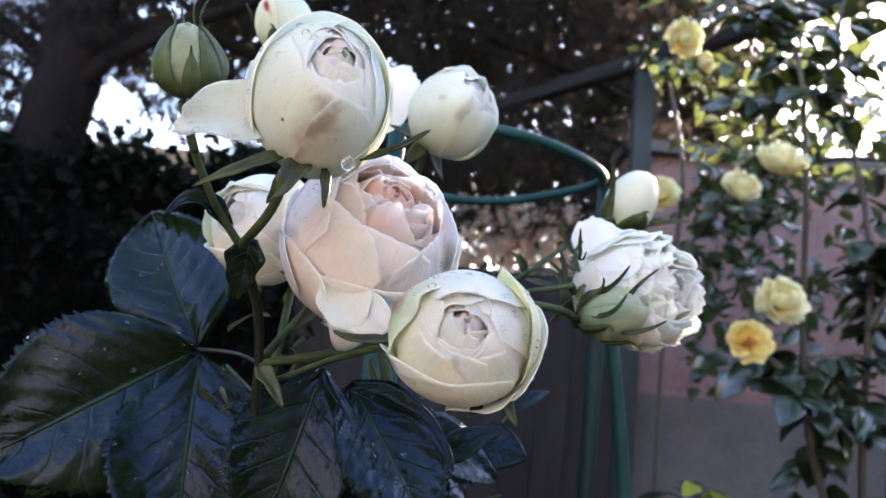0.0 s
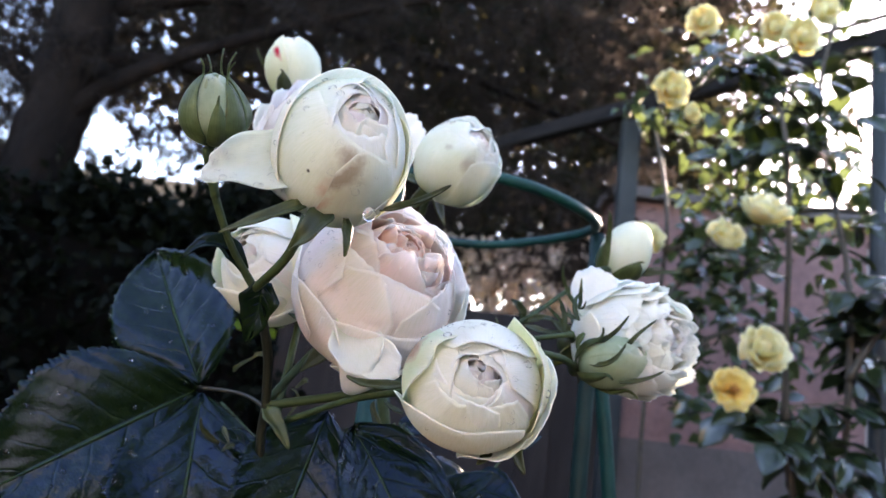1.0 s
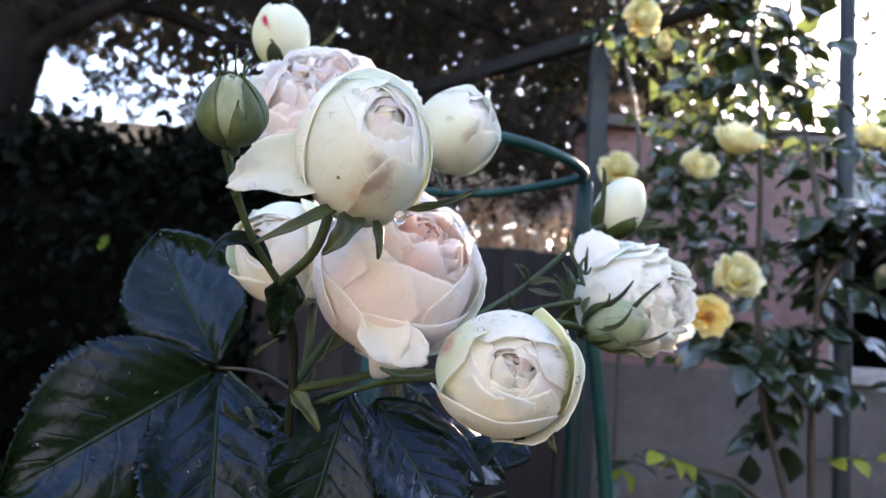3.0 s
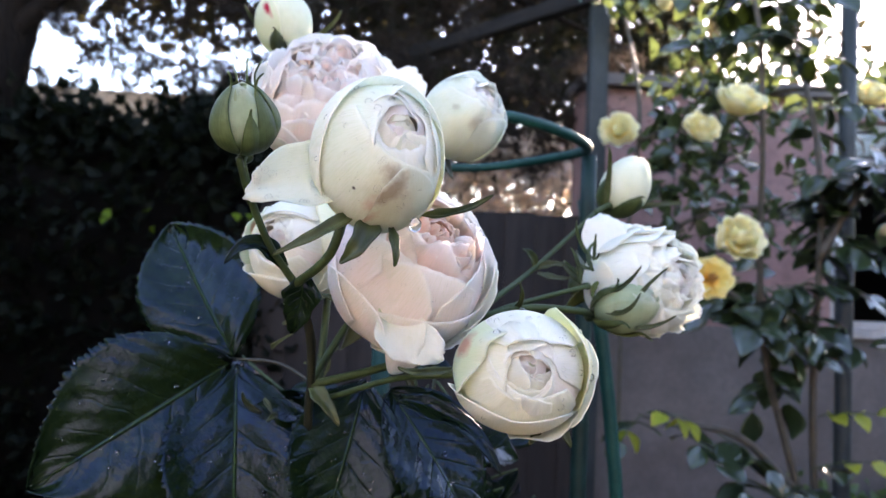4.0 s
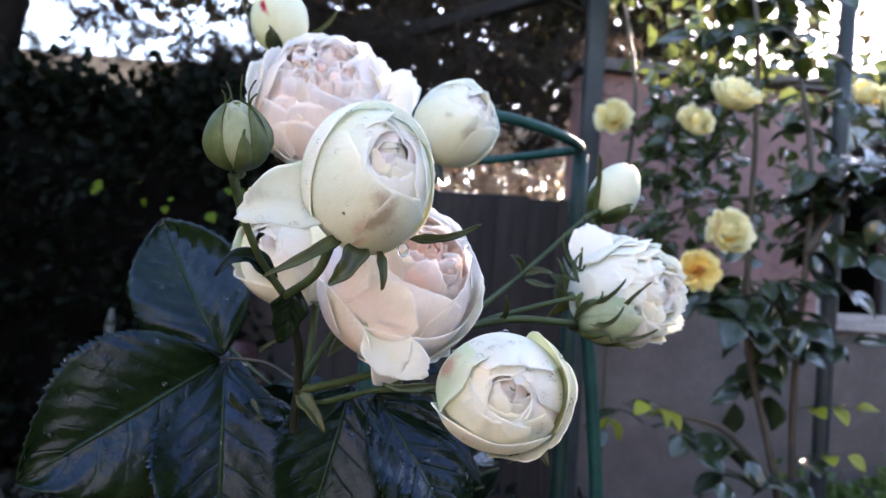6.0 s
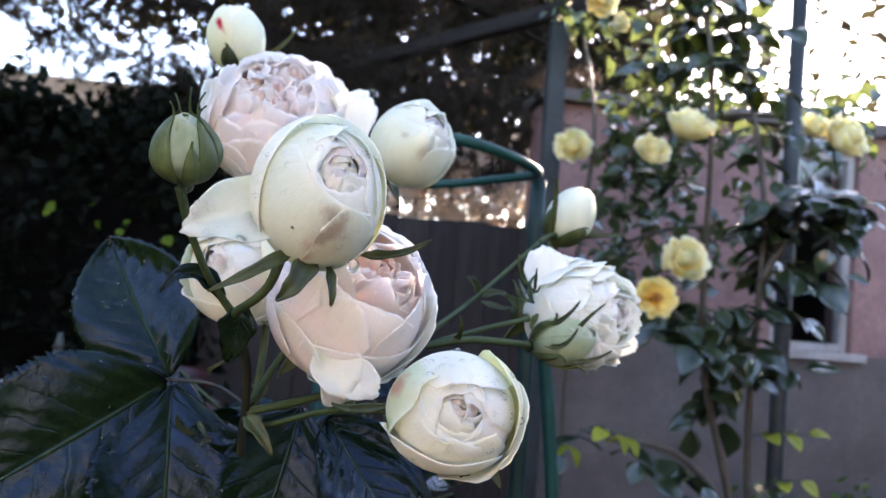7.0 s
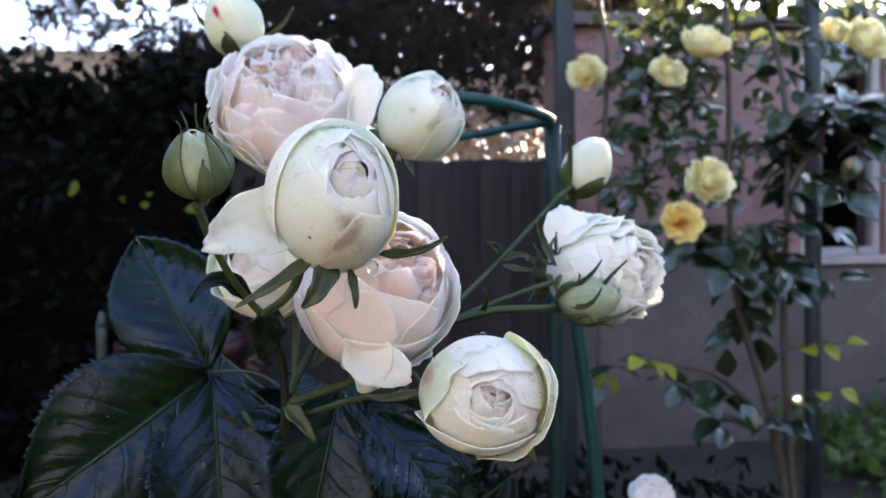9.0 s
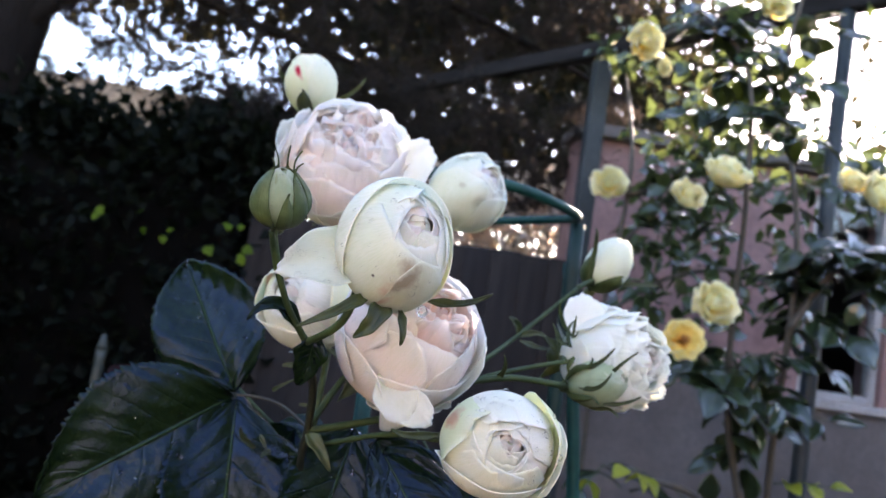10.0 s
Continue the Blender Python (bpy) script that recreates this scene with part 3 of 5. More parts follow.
def bunch(name, material, centres, aim, size, count, spread, rnd, narrow=0.5, flat=True):
    """Many small folded leaves round the centres, in one mesh."""
    verts, faces, uvs = [], [], []
    for c in centres:
        for _ in range(count):
            o = Vector((rnd.gauss(0, spread), rnd.gauss(0, spread), rnd.gauss(0, spread * 0.8)))
            d = Vector((rnd.gauss(0, 1), rnd.gauss(0, 1), rnd.gauss(0, 1))) + Vector(aim)
            d.normalize()
            s = d.cross(Vector((rnd.gauss(0, 1), rnd.gauss(0, 1), rnd.gauss(0, 1)))).normalized()
            up = d.cross(s)
            L = size * rnd.uniform(0.6, 1.3)
            w = L * narrow * 0.5
            p = Vector(c) + o
            k = len(verts)
            verts += [p, p + d * L * 0.45 + s * w + up * w * 0.3, p + d * L, p + d * L * 0.45 - s * w + up * w * 0.3]
            faces += [(k, k + 1, k + 2), (k, k + 2, k + 3)]
            uvs += [(0.5, 0), (1, 0.5), (0.5, 1), (0, 0.5)]
    return shape(name, verts, faces, material, uvs, smooth=False)


def box_mesh(name, size, material, bevel=0.004, wob=0.0):
    bm = bmesh.new()
    bmesh.ops.create_cube(bm, size=1.0)
    bmesh.ops.scale(bm, vec=size, verts=bm.verts)
    if bevel:
        bmesh.ops.bevel(bm, geom=bm.edges[:], offset=bevel, segments=2, affect="EDGES")
    me = bpy.data.meshes.new(name)
    bm.to_mesh(me)
    bm.free()
    me.materials.append(material)
    return me


def box(name, x0, x1, y0, y1, z0, z1, material, parent=None, bevel=0.004):
    ob = new(name, box_mesh(name, (x1 - x0, y1 - y0, z1 - z0), material, bevel))
    at = Vector(((x0 + x1) / 2, (y0 + y1) / 2, (z0 + z1) / 2))
    if parent:
        ob.parent = parent
        at = at - parent.location
    ob.location = at
    return ob


# ---- ground, wall, fence ----
def ground():
    n = 60
    verts, faces = [], []
    xs = [-300 * abs(1 - 2 * i / n) ** 4 * (1 if i < n / 2 else -1) for i in range(n + 1)]
    for y in xs:
        for x in xs:
            near = max(0.0, 1 - (x * x + y * y) / 60)
            verts.append((x, y, 0.03 * near * noise.noise(Vector((x * 1.7, y * 1.7, 0)))))
    for j in range(n):
        for i in range(n):
            a = j * (n + 1) + i
            faces.append((a, a + n + 1, a + n + 2, a + 1))
    ob = new("ground", shape("ground", verts, faces, M_SOIL))
    return tagged(ob, "damp dark garden soil under the roses", "ground", kind="structure")


ground()

WALL_Y, HOUSE_X0, HOUSE_X1 = 3.1, 0.70, 6.0
house = thing("wall_north", (HOUSE_X0, WALL_Y, 0), "low red-brown plastered garden house wall above a grey plinth", "wall", kind="structure")
WX0, WX1, WZ0, WZ1 = 1.78, 2.16, 0.79, 1.68
HT = 1.76
box("wall_panel", HOUSE_X0, WX0, WALL_Y, WALL_Y + 0.2, 0.78, HT, M_RED, house)
box("wall_panel", WX1, HOUSE_X1, WALL_Y, WALL_Y + 0.2, 0.78, HT, M_RED, house)
box("wall_panel", WX0, WX1, WALL_Y, WALL_Y + 0.2, WZ1, HT, M_RED, house)
box("plinth", HOUSE_X0, HOUSE_X1, WALL_Y - 0.02, WALL_Y + 0.2, -0.05, 0.78, M_PLINTH, house)
box("coping", HOUSE_X0 - 0.03, HOUSE_X1, WALL_Y - 0.06, WALL_Y + 0.26, HT, HT + 0.05, M_PLINTH, house)
box("interior", WX0 - 0.5, WX1 + 0.5, WALL_Y + 1.7, WALL_Y + 1.8, 0.0, HT, M_INSIDE, house)
box("interior", WX0 - 0.5, WX1 + 0.5, WALL_Y + 0.2, WALL_Y + 1.8, HT - 0.1, HT, M_INSIDE, house)
box("interior", WX0 - 0.55, WX0 - 0.5, WALL_Y + 0.2, WALL_Y + 1.8, 0.0, HT - 0.1, M_INSIDE, house)
box("interior", WX1 + 0.5, WX1 + 0.55, WALL_Y + 0.2, WALL_Y + 1.8, 0.0, HT - 0.1, M_INSIDE, house)
window = thing("window_1", (WX0, WALL_Y, WZ0), "small window with a white painted frame and a pale sill", "window", kind="structure")
box("window_frame", WX0, WX0 + 0.035, WALL_Y + 0.03, WALL_Y + 0.09, WZ0, WZ1, M_FRAME, window)
box("window_frame", WX1 - 0.035, WX1, WALL_Y + 0.03, WALL_Y + 0.09, WZ0, WZ1, M_FRAME, window)
box("window_frame", WX0 + 0.035, WX1 - 0.035, WALL_Y + 0.03, WALL_Y + 0.09, WZ1 - 0.035, WZ1, M_FRAME, window)
box("window_frame", WX0 + 0.035, WX1 - 0.035, WALL_Y + 0.03, WALL_Y + 0.09, WZ0, WZ0 + 0.035, M_FRAME, window)
box("window_sill", WX0 - 0.04, WX1 + 0.04, WALL_Y - 0.06, WALL_Y + 0.03, WZ0 - 0.035, WZ0, M_FRAME, window)
pane = box("pane", WX0 + 0.035, WX1 - 0.035, WALL_Y + 0.055, WALL_Y + 0.06, WZ0 + 0.035, WZ1 - 0.035, M_GLASS, window, 0)
pane.visible_shadow = False

fence = thing("fence", (-0.6, 3.0, 0), "dark weathered board fence beside the house", "fence", kind="structure")
board = box_mesh("board", (0.1235, 0.022, 1.2), M_FENCE, 0.004)
for i in range(11):
    part("board", board, fence, at=Matrix.Translation((0.06 + i * 0.1215, 0.009 * (i % 2), 0.6 + 0.004 * (i % 3))))
box("rail", -0.6, 0.73, 3.02, 3.06, 0.95, 1.03, M_FENCE, fence)
box("rail", -0.6, 0.73, 3.02, 3.06, 0.2, 0.28, M_FENCE, fence)

# unseen wall, added behind the camera as a warm reflector for the roses
M_PLASTER = plain_mat("ochre_bounce_plaster", (0.5, 0.43, 0.35), (0.64, 0.56, 0.46), 4, 0.9, bump=0.3)
back = box("wall_south", -4.0, 4.0, -2.4, -2.2, -0.05, 2.0, M_PLASTER)
tagged(back, "unseen ochre wall added behind the camera to bounce light onto the roses", "wall", kind="structure")

M_BOUND = plain_mat("brown_garden_wall_plaster", (0.24, 0.16, 0.115), (0.4, 0.28, 0.2), 3, 0.9, bump=0.5)
bound = box("wall_west", -9.0, -1.95, 7.5, 7.68, -0.05, 2.67, M_BOUND)
tagged(bound, "brown plastered boundary wall behind the dark hedge", "wall", kind="structure")

# ---- pergola: two posts and a slanting run of beam ----
pergola = thing("pergola", (0.636, 2.66, 0), "grey pergola posts carrying a dark wooden beam", "pergola", kind="structure")
box("post", 0.603, 0.669, 2.63, 2.69, -0.05, 1.94, M_POST, pergola, 0.006)
part("post", tube_mesh("post", [(0.504, -0.72, -0.05), (0.504, -0.72, 1.94)], 0.022, M_POST, 12), pergola)
beam_from, beam_to = Vector((-0.15, 3.63, 1.965)), Vector((1.9, 0.95, 1.965))
beam = box_mesh("beam", (0.05, (beam_to - beam_from).length, 0.06), M_WOOD, 0.005)
bm_pose = Matrix.Translation((beam_from + beam_to) / 2 - Vector((0.636, 2.66, 0))) @ (beam_to - beam_from).to_track_quat("Y", "Z").to_matrix().to_4x4()
part("beam", beam, pergola, at=bm_pose)


# ---- hedge and trees ----
def hedge(at, turn, x0, x1, high, label, seed):
    """A hedge along its own x axis, its face to -y."""
    rnd = random.Random(seed)
    h = thing("hedge", at, label, "hedge")
    h.rotation_euler[2] = radians(turn)
    wide = x1 - x0
    # solid dark box stands for the shade between the hedge's leaves
    part("core", box_mesh("core", (wide, 0.5, high - 0.1), M_HEDGESHADE, 0.1), h, at=Matrix.Translation(((x0 + x1) / 2, 0.2, high / 2 - 0.08)))
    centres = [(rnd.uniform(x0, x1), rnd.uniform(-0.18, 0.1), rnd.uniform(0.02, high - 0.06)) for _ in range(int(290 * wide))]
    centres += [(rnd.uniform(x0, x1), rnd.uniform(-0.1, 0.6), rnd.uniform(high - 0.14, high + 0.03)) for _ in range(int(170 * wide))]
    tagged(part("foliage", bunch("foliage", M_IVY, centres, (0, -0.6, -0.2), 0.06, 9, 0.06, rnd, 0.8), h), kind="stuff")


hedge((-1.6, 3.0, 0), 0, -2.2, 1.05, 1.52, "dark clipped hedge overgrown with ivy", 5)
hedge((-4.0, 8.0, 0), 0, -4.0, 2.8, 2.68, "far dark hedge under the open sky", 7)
# two added hedges, out of view: window glass and leaves mirror them dark
hedge((4.2, 0.3, 0), -90, -2.0, 2.4, 2.2, "unseen dark hedge added at the garden's side to darken reflections", 6)
hedge((-4.4, 0.3, 0), 90, -2.6, 3.4, 2.4, "unseen dark hedge added at the garden's side to darken reflections", 8)


def conifer():
    rnd = random.Random(11)
    t = thing("conifer_tree", (-1.78, 3.1, 0), "tall dark conifer with a thick leaning trunk and drooping branches", "tree")
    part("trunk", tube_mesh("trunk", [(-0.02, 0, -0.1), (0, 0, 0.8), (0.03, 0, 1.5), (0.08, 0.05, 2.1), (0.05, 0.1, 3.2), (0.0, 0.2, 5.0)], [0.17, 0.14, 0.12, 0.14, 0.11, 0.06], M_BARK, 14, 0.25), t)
    limbs = [
        [(0.06, 0.0, 1.75), (0.3, 0.0, 2.0), (0.75, 0.1, 2.3), (1.5, 0.3, 2.7), (2.4, 0.5, 3.0)],
        [(0.06, 0.0, 2.05), (0.45, 0.2, 2.2), (1.0, 0.4, 2.12), (1.7, 0.5, 2.0)],
        [(0.05, 0.05, 2.3), (0.6, 0.3, 2.6), (1.4, 0.6, 2.6), (2.2, 0.8, 2.45), (3.0, 0.9, 2.2)],
        [(0.05, 0.1, 2.8), (0.7, 0.2, 3.2), (1.6, 0.2, 3.3), (2.6, 0.2, 3.2)],
        [(0.05, 0.1, 1.9), (-0.5, 0.1, 2.2), (-1.2, 0.2, 2.3)],
        [(0.03, 0.15, 3.4), (0.6, -0.4, 3.8), (1.3, -0.9, 3.9), (2.2, -1.2, 3.8)],
    ]
    for p in limbs:
        part("limb", tube_mesh("limb", p, [0.05 - 0.04 * i / (len(p) - 1) for i in range(len(p))], M_BARK, 8, 0.2), t)
    verts, faces, uvs = [], [], []

    def spray(c, d, length, n):
        for i in range(n):
            f = rnd.random()
            p = c + d * length * f
            w = Vector((rnd.gauss(0, 1), rnd.gauss(0, 1), rnd.gauss(-0.2, 1))).normalized() + d * 0.7
            w.normalize()
            s = w.cross(Vector((rnd.gauss(0, 1), rnd.gauss(0, 1), rnd.gauss(0, 1)))).normalized() * 0.0028
            L = rnd.uniform(0.04, 0.09)
            k = len(verts)
            verts.extend((p - s, p + s, p + w * L + s * 0.4, p + w * L - s * 0.4))
            faces.append((k, k + 1, k + 2, k + 3))
            uvs.extend(((0, 0), (1, 0), (1, 1), (0, 1)))

    count = 0
    while count < 2300:
        x, y, z = rnd.uniform(-1.2, 3.4), rnd.uniform(-0.2, 1.4), rnd.uniform(1.55, 4.3)
        if x > 2.7 and 1.7 < z < 3.0 and y < 1.4:
            continue
        open_sky = (0.0 < x < 0.8 and z < 1.99 - 0.32 * x) or (0.82 < x < 0.95 and 1.8 < z < 2.0)
        patch = noise.noise(Vector((x * 1.3, y * 0.7, z * 1.6)))
        if open_sky and rnd.random() < 0.985:
            continue
        if patch < -0.22:
            continue
        spray(Vector((x, y, z)), Vector((rnd.gauss(0, 1), rnd.gauss(0, 0.6), rnd.gauss(-0.5, 0.4))).normalized(), rnd.uniform(0.12, 0.3), 55)
        count += 1
    for _ in range(420):
        spray(Vector((rnd.uniform(-1.3, -0.12), rnd.uniform(0, 1.0), rnd.uniform(1.5, 3.2))), Vector((rnd.gauss(0, 1), rnd.gauss(0, 0.6), rnd.gauss(-0.5, 0.4))).normalized(), rnd.uniform(0.12, 0.3), 55)
    for _ in range(260):
        spray(Vector((rnd.uniform(0.72, 1.5), rnd.uniform(0, 1.0), rnd.uniform(1.55, 1.82))), Vector((rnd.gauss(0, 1), rnd.gauss(0, 0.6), rnd.gauss(-0.5, 0.4))).normalized(), rnd.uniform(0.1, 0.22), 55)
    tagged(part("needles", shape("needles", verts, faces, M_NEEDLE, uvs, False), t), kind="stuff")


conifer()


def far_trees():
    rnd = random.Random(21)
    centres = []
    while len(centres) < 4600:
        x, y, z = rnd.uniform(-3, 7), rnd.uniform(5.0, 7.0), rnd.uniform(0.2, 7.0)
        if x < -0.9 and z < 3.0:
            continue
        sunward = abs(x / y - math.tan(radians(SUN_AZ))) < 0.22 and z > 2.0
        if sunward and rnd.random() < 0.94:
            continue
        if 0.1 < x < 2.0 and 1.3 < z < 1.85 and rnd.random() < 0.8:
            continue
        if noise.noise(Vector((x * 0.9, y * 0.5, z * 0.9))) < -0.25:
            continue
        centres.append((x, y, z))
    while len(centres) < 5700:
        x, y, z = rnd.uniform(-1.2, 3.0), rnd.uniform(7.5, 8.5), rnd.uniform(2.4, 7.0)
        centres.append((x, y, z))
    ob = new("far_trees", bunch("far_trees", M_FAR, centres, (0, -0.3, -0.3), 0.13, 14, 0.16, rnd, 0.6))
    tagged(ob, "dark far garden trees with bright gaps", "trees", kind="stuff")


far_trees()


# made-up hedge in place of the hazy bright patch above the fence
def glow_hedge():
    rnd = random.Random(33)
    h = thing("hedge", (0.9, 4.4, 0), "stand-in hedge of pale leaves for the warm bright patch above the fence", "hedge")
    for k in range(9):
        x = -0.8 + 0.2 * k
        part("stem", tube_mesh("stem", [(x, 0, -0.05), (x + 0.03, 0.02, 0.8), (x - 0.02, 0, 1.6)], [0.014, 0.011, 0.005], M_BARK, 6, 0.2), h)
    centres = [(rnd.uniform(-0.95, 0.95), rnd.uniform(-0.12, 0.12), rnd.uniform(0.3, 1.75)) for _ in range(1000)]
    tagged(part("foliage", bunch("foliage", M_GLOWLEAF, centres, (0, 0, -0.3), 0.07, 8, 0.06, rnd, 0.65), h), kind="stuff")


glow_hedge()


# ---- green plant support ----
def plant_support():
    s = thing("plant_support", (0.01, 0.80, 0), "green coated steel hoop support with stakes", "plant support")
    ring = [(0.141 * math.cos(a), 0.141 * math.sin(a), 1.05 + 0.004 * math.sin(3 * a)) for a in [2 * math.pi * i / 24 for i in range(25)]]
    part("hoop", tube_mesh("hoop", ring, 0.0055, M_GREEN, 10), s)
    part("stake", tube_mesh("stake", [(0.147, 0, 1.045), (0.147, 0.0, 0.5), (0.147, 0.0, -0.1)], 0.009, M_GREENSHADE, 10), s)
    part("stake", tube_mesh("stake", [(-0.07, -0.13, 1.045), (-0.072, -0.132, -0.1)], 0.008, M_GREEN, 10), s)
    part("stake", tube_mesh("stake", [(-0.07, 0.13, 1.045), (-0.072, 0.132, -0.1)], 0.008, M_GREEN, 10), s)
    part("brace", tube_mesh("brace", [(0.15, 0.03, 1.0), (0.21, 0.05, 0.6), (0.24, 0.06, -0.1)], 0.008, M_GREEN, 10), s)


plant_support()

# ---- white rose bush ----
BUSH = (-0.05, 0.52, 0.0)
bush = thing("rose_bush", BUSH, "white rose bush with dark wet toothed leaves", "rose bush")


def stem(name, pts, radii, mat=M_STEM):
    return part(name, tube_mesh(name, [Vector(p) - Vector(BUSH) for p in pts], radii, mat, 9, 0.05), bush)


A_AT, B_AT, C_AT = (-0.0591, 0.2953, 0.947), (-0.0422, 0.371, 0.9009), (0.007, 0.3022, 0.858)
stem("cane", [(-0.06, 0.52, -0.02), (-0.08, 0.51, 0.4), (-0.0935, 0.4915, 0.648), (-0.0944, 0.4093, 0.803), (-0.0923, 0.3892, 0.8386), (-0.0921, 0.3702, 0.866), (-0.0985, 0.349, 0.892)],
     [0.005, 0.0045, 0.0034, 0.0025, 0.0024, 0.0024, 0.0025], M_SHADECANE)
stem("cane", [(0.02, 0.56, -0.02), (0.0, 0.55, 0.5), (-0.03, 0.52, 0.8), (-0.08, 0.54, 0.95), (-0.11, 0.56, 0.97)], [0.006, 0.005, 0.004, 0.003, 0.003])
stem("side_shoot", [(-0.0923, 0.3892, 0.837), (-0.0304, 0.4107, 0.8552), (0.0138, 0.4579, 0.8866), (0.0517, 0.5156, 0.9116), (0.1011, 0.5527, 0.9552)], [0.0024, 0.00224, 0.00192, 0.00176, 0.00168])
stem("side_shoot", [(-0.05, 0.403, 0.848), (0.0036, 0.4134, 0.8774), (0.0374, 0.4308, 0.8886), (0.0707, 0.4433, 0.8976)], [0.00192, 0.00176, 0.00168, 0.0016])
stem("side_shoot", [(-0.0928, 0.392, 0.832), (-0.0826, 0.3914, 0.8304), (-0.0488, 0.3636, 0.845), (-0.0206, 0.3276, 0.8525)], [0.00192, 0.00176, 0.0016, 0.0016])
stem("side_shoot", [(-0.098, 0.349, 0.8915), (-0.1093, 0.3388, 0.9085), (-0.1168, 0.3258, 0.928), (-0.1213, 0.3131, 0.9465)], [0.00208, 0.00176, 0.00184, 0.0016])


def bract(line, width, label="", mat=M_SEPAL):
    v, f, uv, nn = sheet(blade_grid([Vector(p) - Vector(BUSH) for p in line], width, (0.1, -0.9, 0.4)), 0.0005)
    return part("bract", shape("bract", v, f, mat, uv), bush, label)


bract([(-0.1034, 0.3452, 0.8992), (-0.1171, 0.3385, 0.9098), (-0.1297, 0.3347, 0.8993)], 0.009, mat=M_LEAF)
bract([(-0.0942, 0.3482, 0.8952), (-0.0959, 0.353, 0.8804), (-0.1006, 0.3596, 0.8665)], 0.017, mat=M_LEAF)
bract([(-0.0916, 0.3875, 0.8359), (-0.0828, 0.3806, 0.8285), (-0.0752, 0.3771, 0.818)], 0.008)
bract([(0.0497, 0.5158, 0.9117), (0.0449, 0.5113, 0.9189), (0.0389, 0.5069, 0.9224)], 0.007)
bract([(0.0496, 0.5157, 0.9088), (0.0632, 0.5096, 0.9129), (0.0724, 0.5037, 0.9089)], 0.005)
bract([(0.05, 0.5055, 0.9059), (0.0632, 0.4993, 0.9027), (0.0714, 0.4936, 0.9037)], 0.004)
bract([(0.0212, 0.421, 0.8807), (0.024, 0.4119, 0.8889), (0.0218, 0.4073, 0.8978)], 0.003)

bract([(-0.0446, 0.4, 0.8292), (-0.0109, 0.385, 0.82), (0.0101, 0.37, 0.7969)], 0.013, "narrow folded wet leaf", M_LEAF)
rnd = random.Random(5)
for _ in range(26):
    p = Vector((rnd.uniform(-0.13, -0.02), rnd.uniform(0.4, 0.5), rnd.uniform(0.79, 0.87)))
    d = Vector((rnd.gauss(0, 1), rnd.gauss(0, 0.4), rnd.gauss(0.1, 1))).normalized() * rnd.uniform(0.008, 0.022)
    bract([p, p + d * 0.55 + Vector((rnd.gauss(0, 0.002), 0, rnd.gauss(0, 0.002))), p + d], rnd.uniform(0.0015, 0.004))

for _ in range(8):
    p = Vector((0.076, 0.458, 0.908)) + Vector((rnd.gauss(0, 0.006), rnd.gauss(0, 0.004), rnd.gauss(0, 0.009)))
    d = Vector((rnd.gauss(-0.3, 0.6), rnd.gauss(-0.2, 0.4), rnd.gauss(0.5, 0.6))).normalized() * rnd.uniform(0.012, 0.026)
    bract([p, p + d * 0.5 + Vector((rnd.gauss(0, 0.003), 0, rnd.gauss(0, 0.003))), p + d], rnd.uniform(0.0018, 0.0035), mat=M_BUDSEPAL)

FIVE = [(72 * k + 8, 0.028, 0.006, 125 + 12 * (k % 2), -30) for k in range(5)]


def ring(n, arc, half, mat, turn=0.0, mess=0.0, seed=1, **kw):
    """n alike petals round the axis."""
    rnd = random.Random(seed + n)
    return [dict(kw, arc=(arc[0] * (1 + 0.03 * mess * rnd.uniform(-1, 1)), arc[1] + 10 * mess * rnd.uniform(-1, 1)) + tuple(arc[2:]), at=turn + 360 * k / n + 25 * mess * rnd.uniform(-1, 1),
                 half=half * (1 + 0.3 * mess * rnd.uniform(-1, 1)), mat=mat, tuck=kw.get("tuck", 0.015), skew=0.08 * mess * rnd.uniform(-1, 1)) for k in range(n)]


def core(rho, top, mats, turn=0, n=11, shut=(128, 158), seed=1, off=(0, 0), wave=0.05, nib=0.035, lip=0.05, half=(64, 95), skew=0.12, high=1.25):
    """A wound bud in the mouth of a bloom: petals on ever smaller globes whose rims all reach about the same height."""
    rnd = random.Random(seed)
    out = []
    for i in range(n):
        f = i / (n - 1)
        r = rho * (1 - 0.84 * f)
        close = shut[0] + (shut[1] - shut[0]) * f + rnd.uniform(-7, 7)
        h = top + rnd.uniform(-0.035, 0.035)
        k = 0.35 * r / rho
        out.append(dict(arc=(r, close, high, h + high * r * math.cos(radians(close))), at=turn + 137.5 * i + rnd.uniform(-25, 25), half=half[0] + (half[1] - half[0]) * f, mat=mats[min(len(mats) - 1, int(f * len(mats)))],
                        skew=rnd.uniform(-skew, skew), point=0.12, lip=lip * r, wave=wave * r * 1.5, nib=nib, bulge=0.03 * r, start=0.25, off=(off[0] + k * rnd.uniform(-0.12, 0.12), off[1] + k * rnd.uniform(-0.12, 0.12)), tuck=0.02 * r))
    for a in (0, 120, 240):
        r = 0.24 * rho
        out.append(dict(arc=(r, 172, high, top - high * r * 1.05), at=turn + a, half=70, mat=mats[-1], lip=0, wave=0.004, off=off, tuck=0.02 * r, start=0.3))
    return out


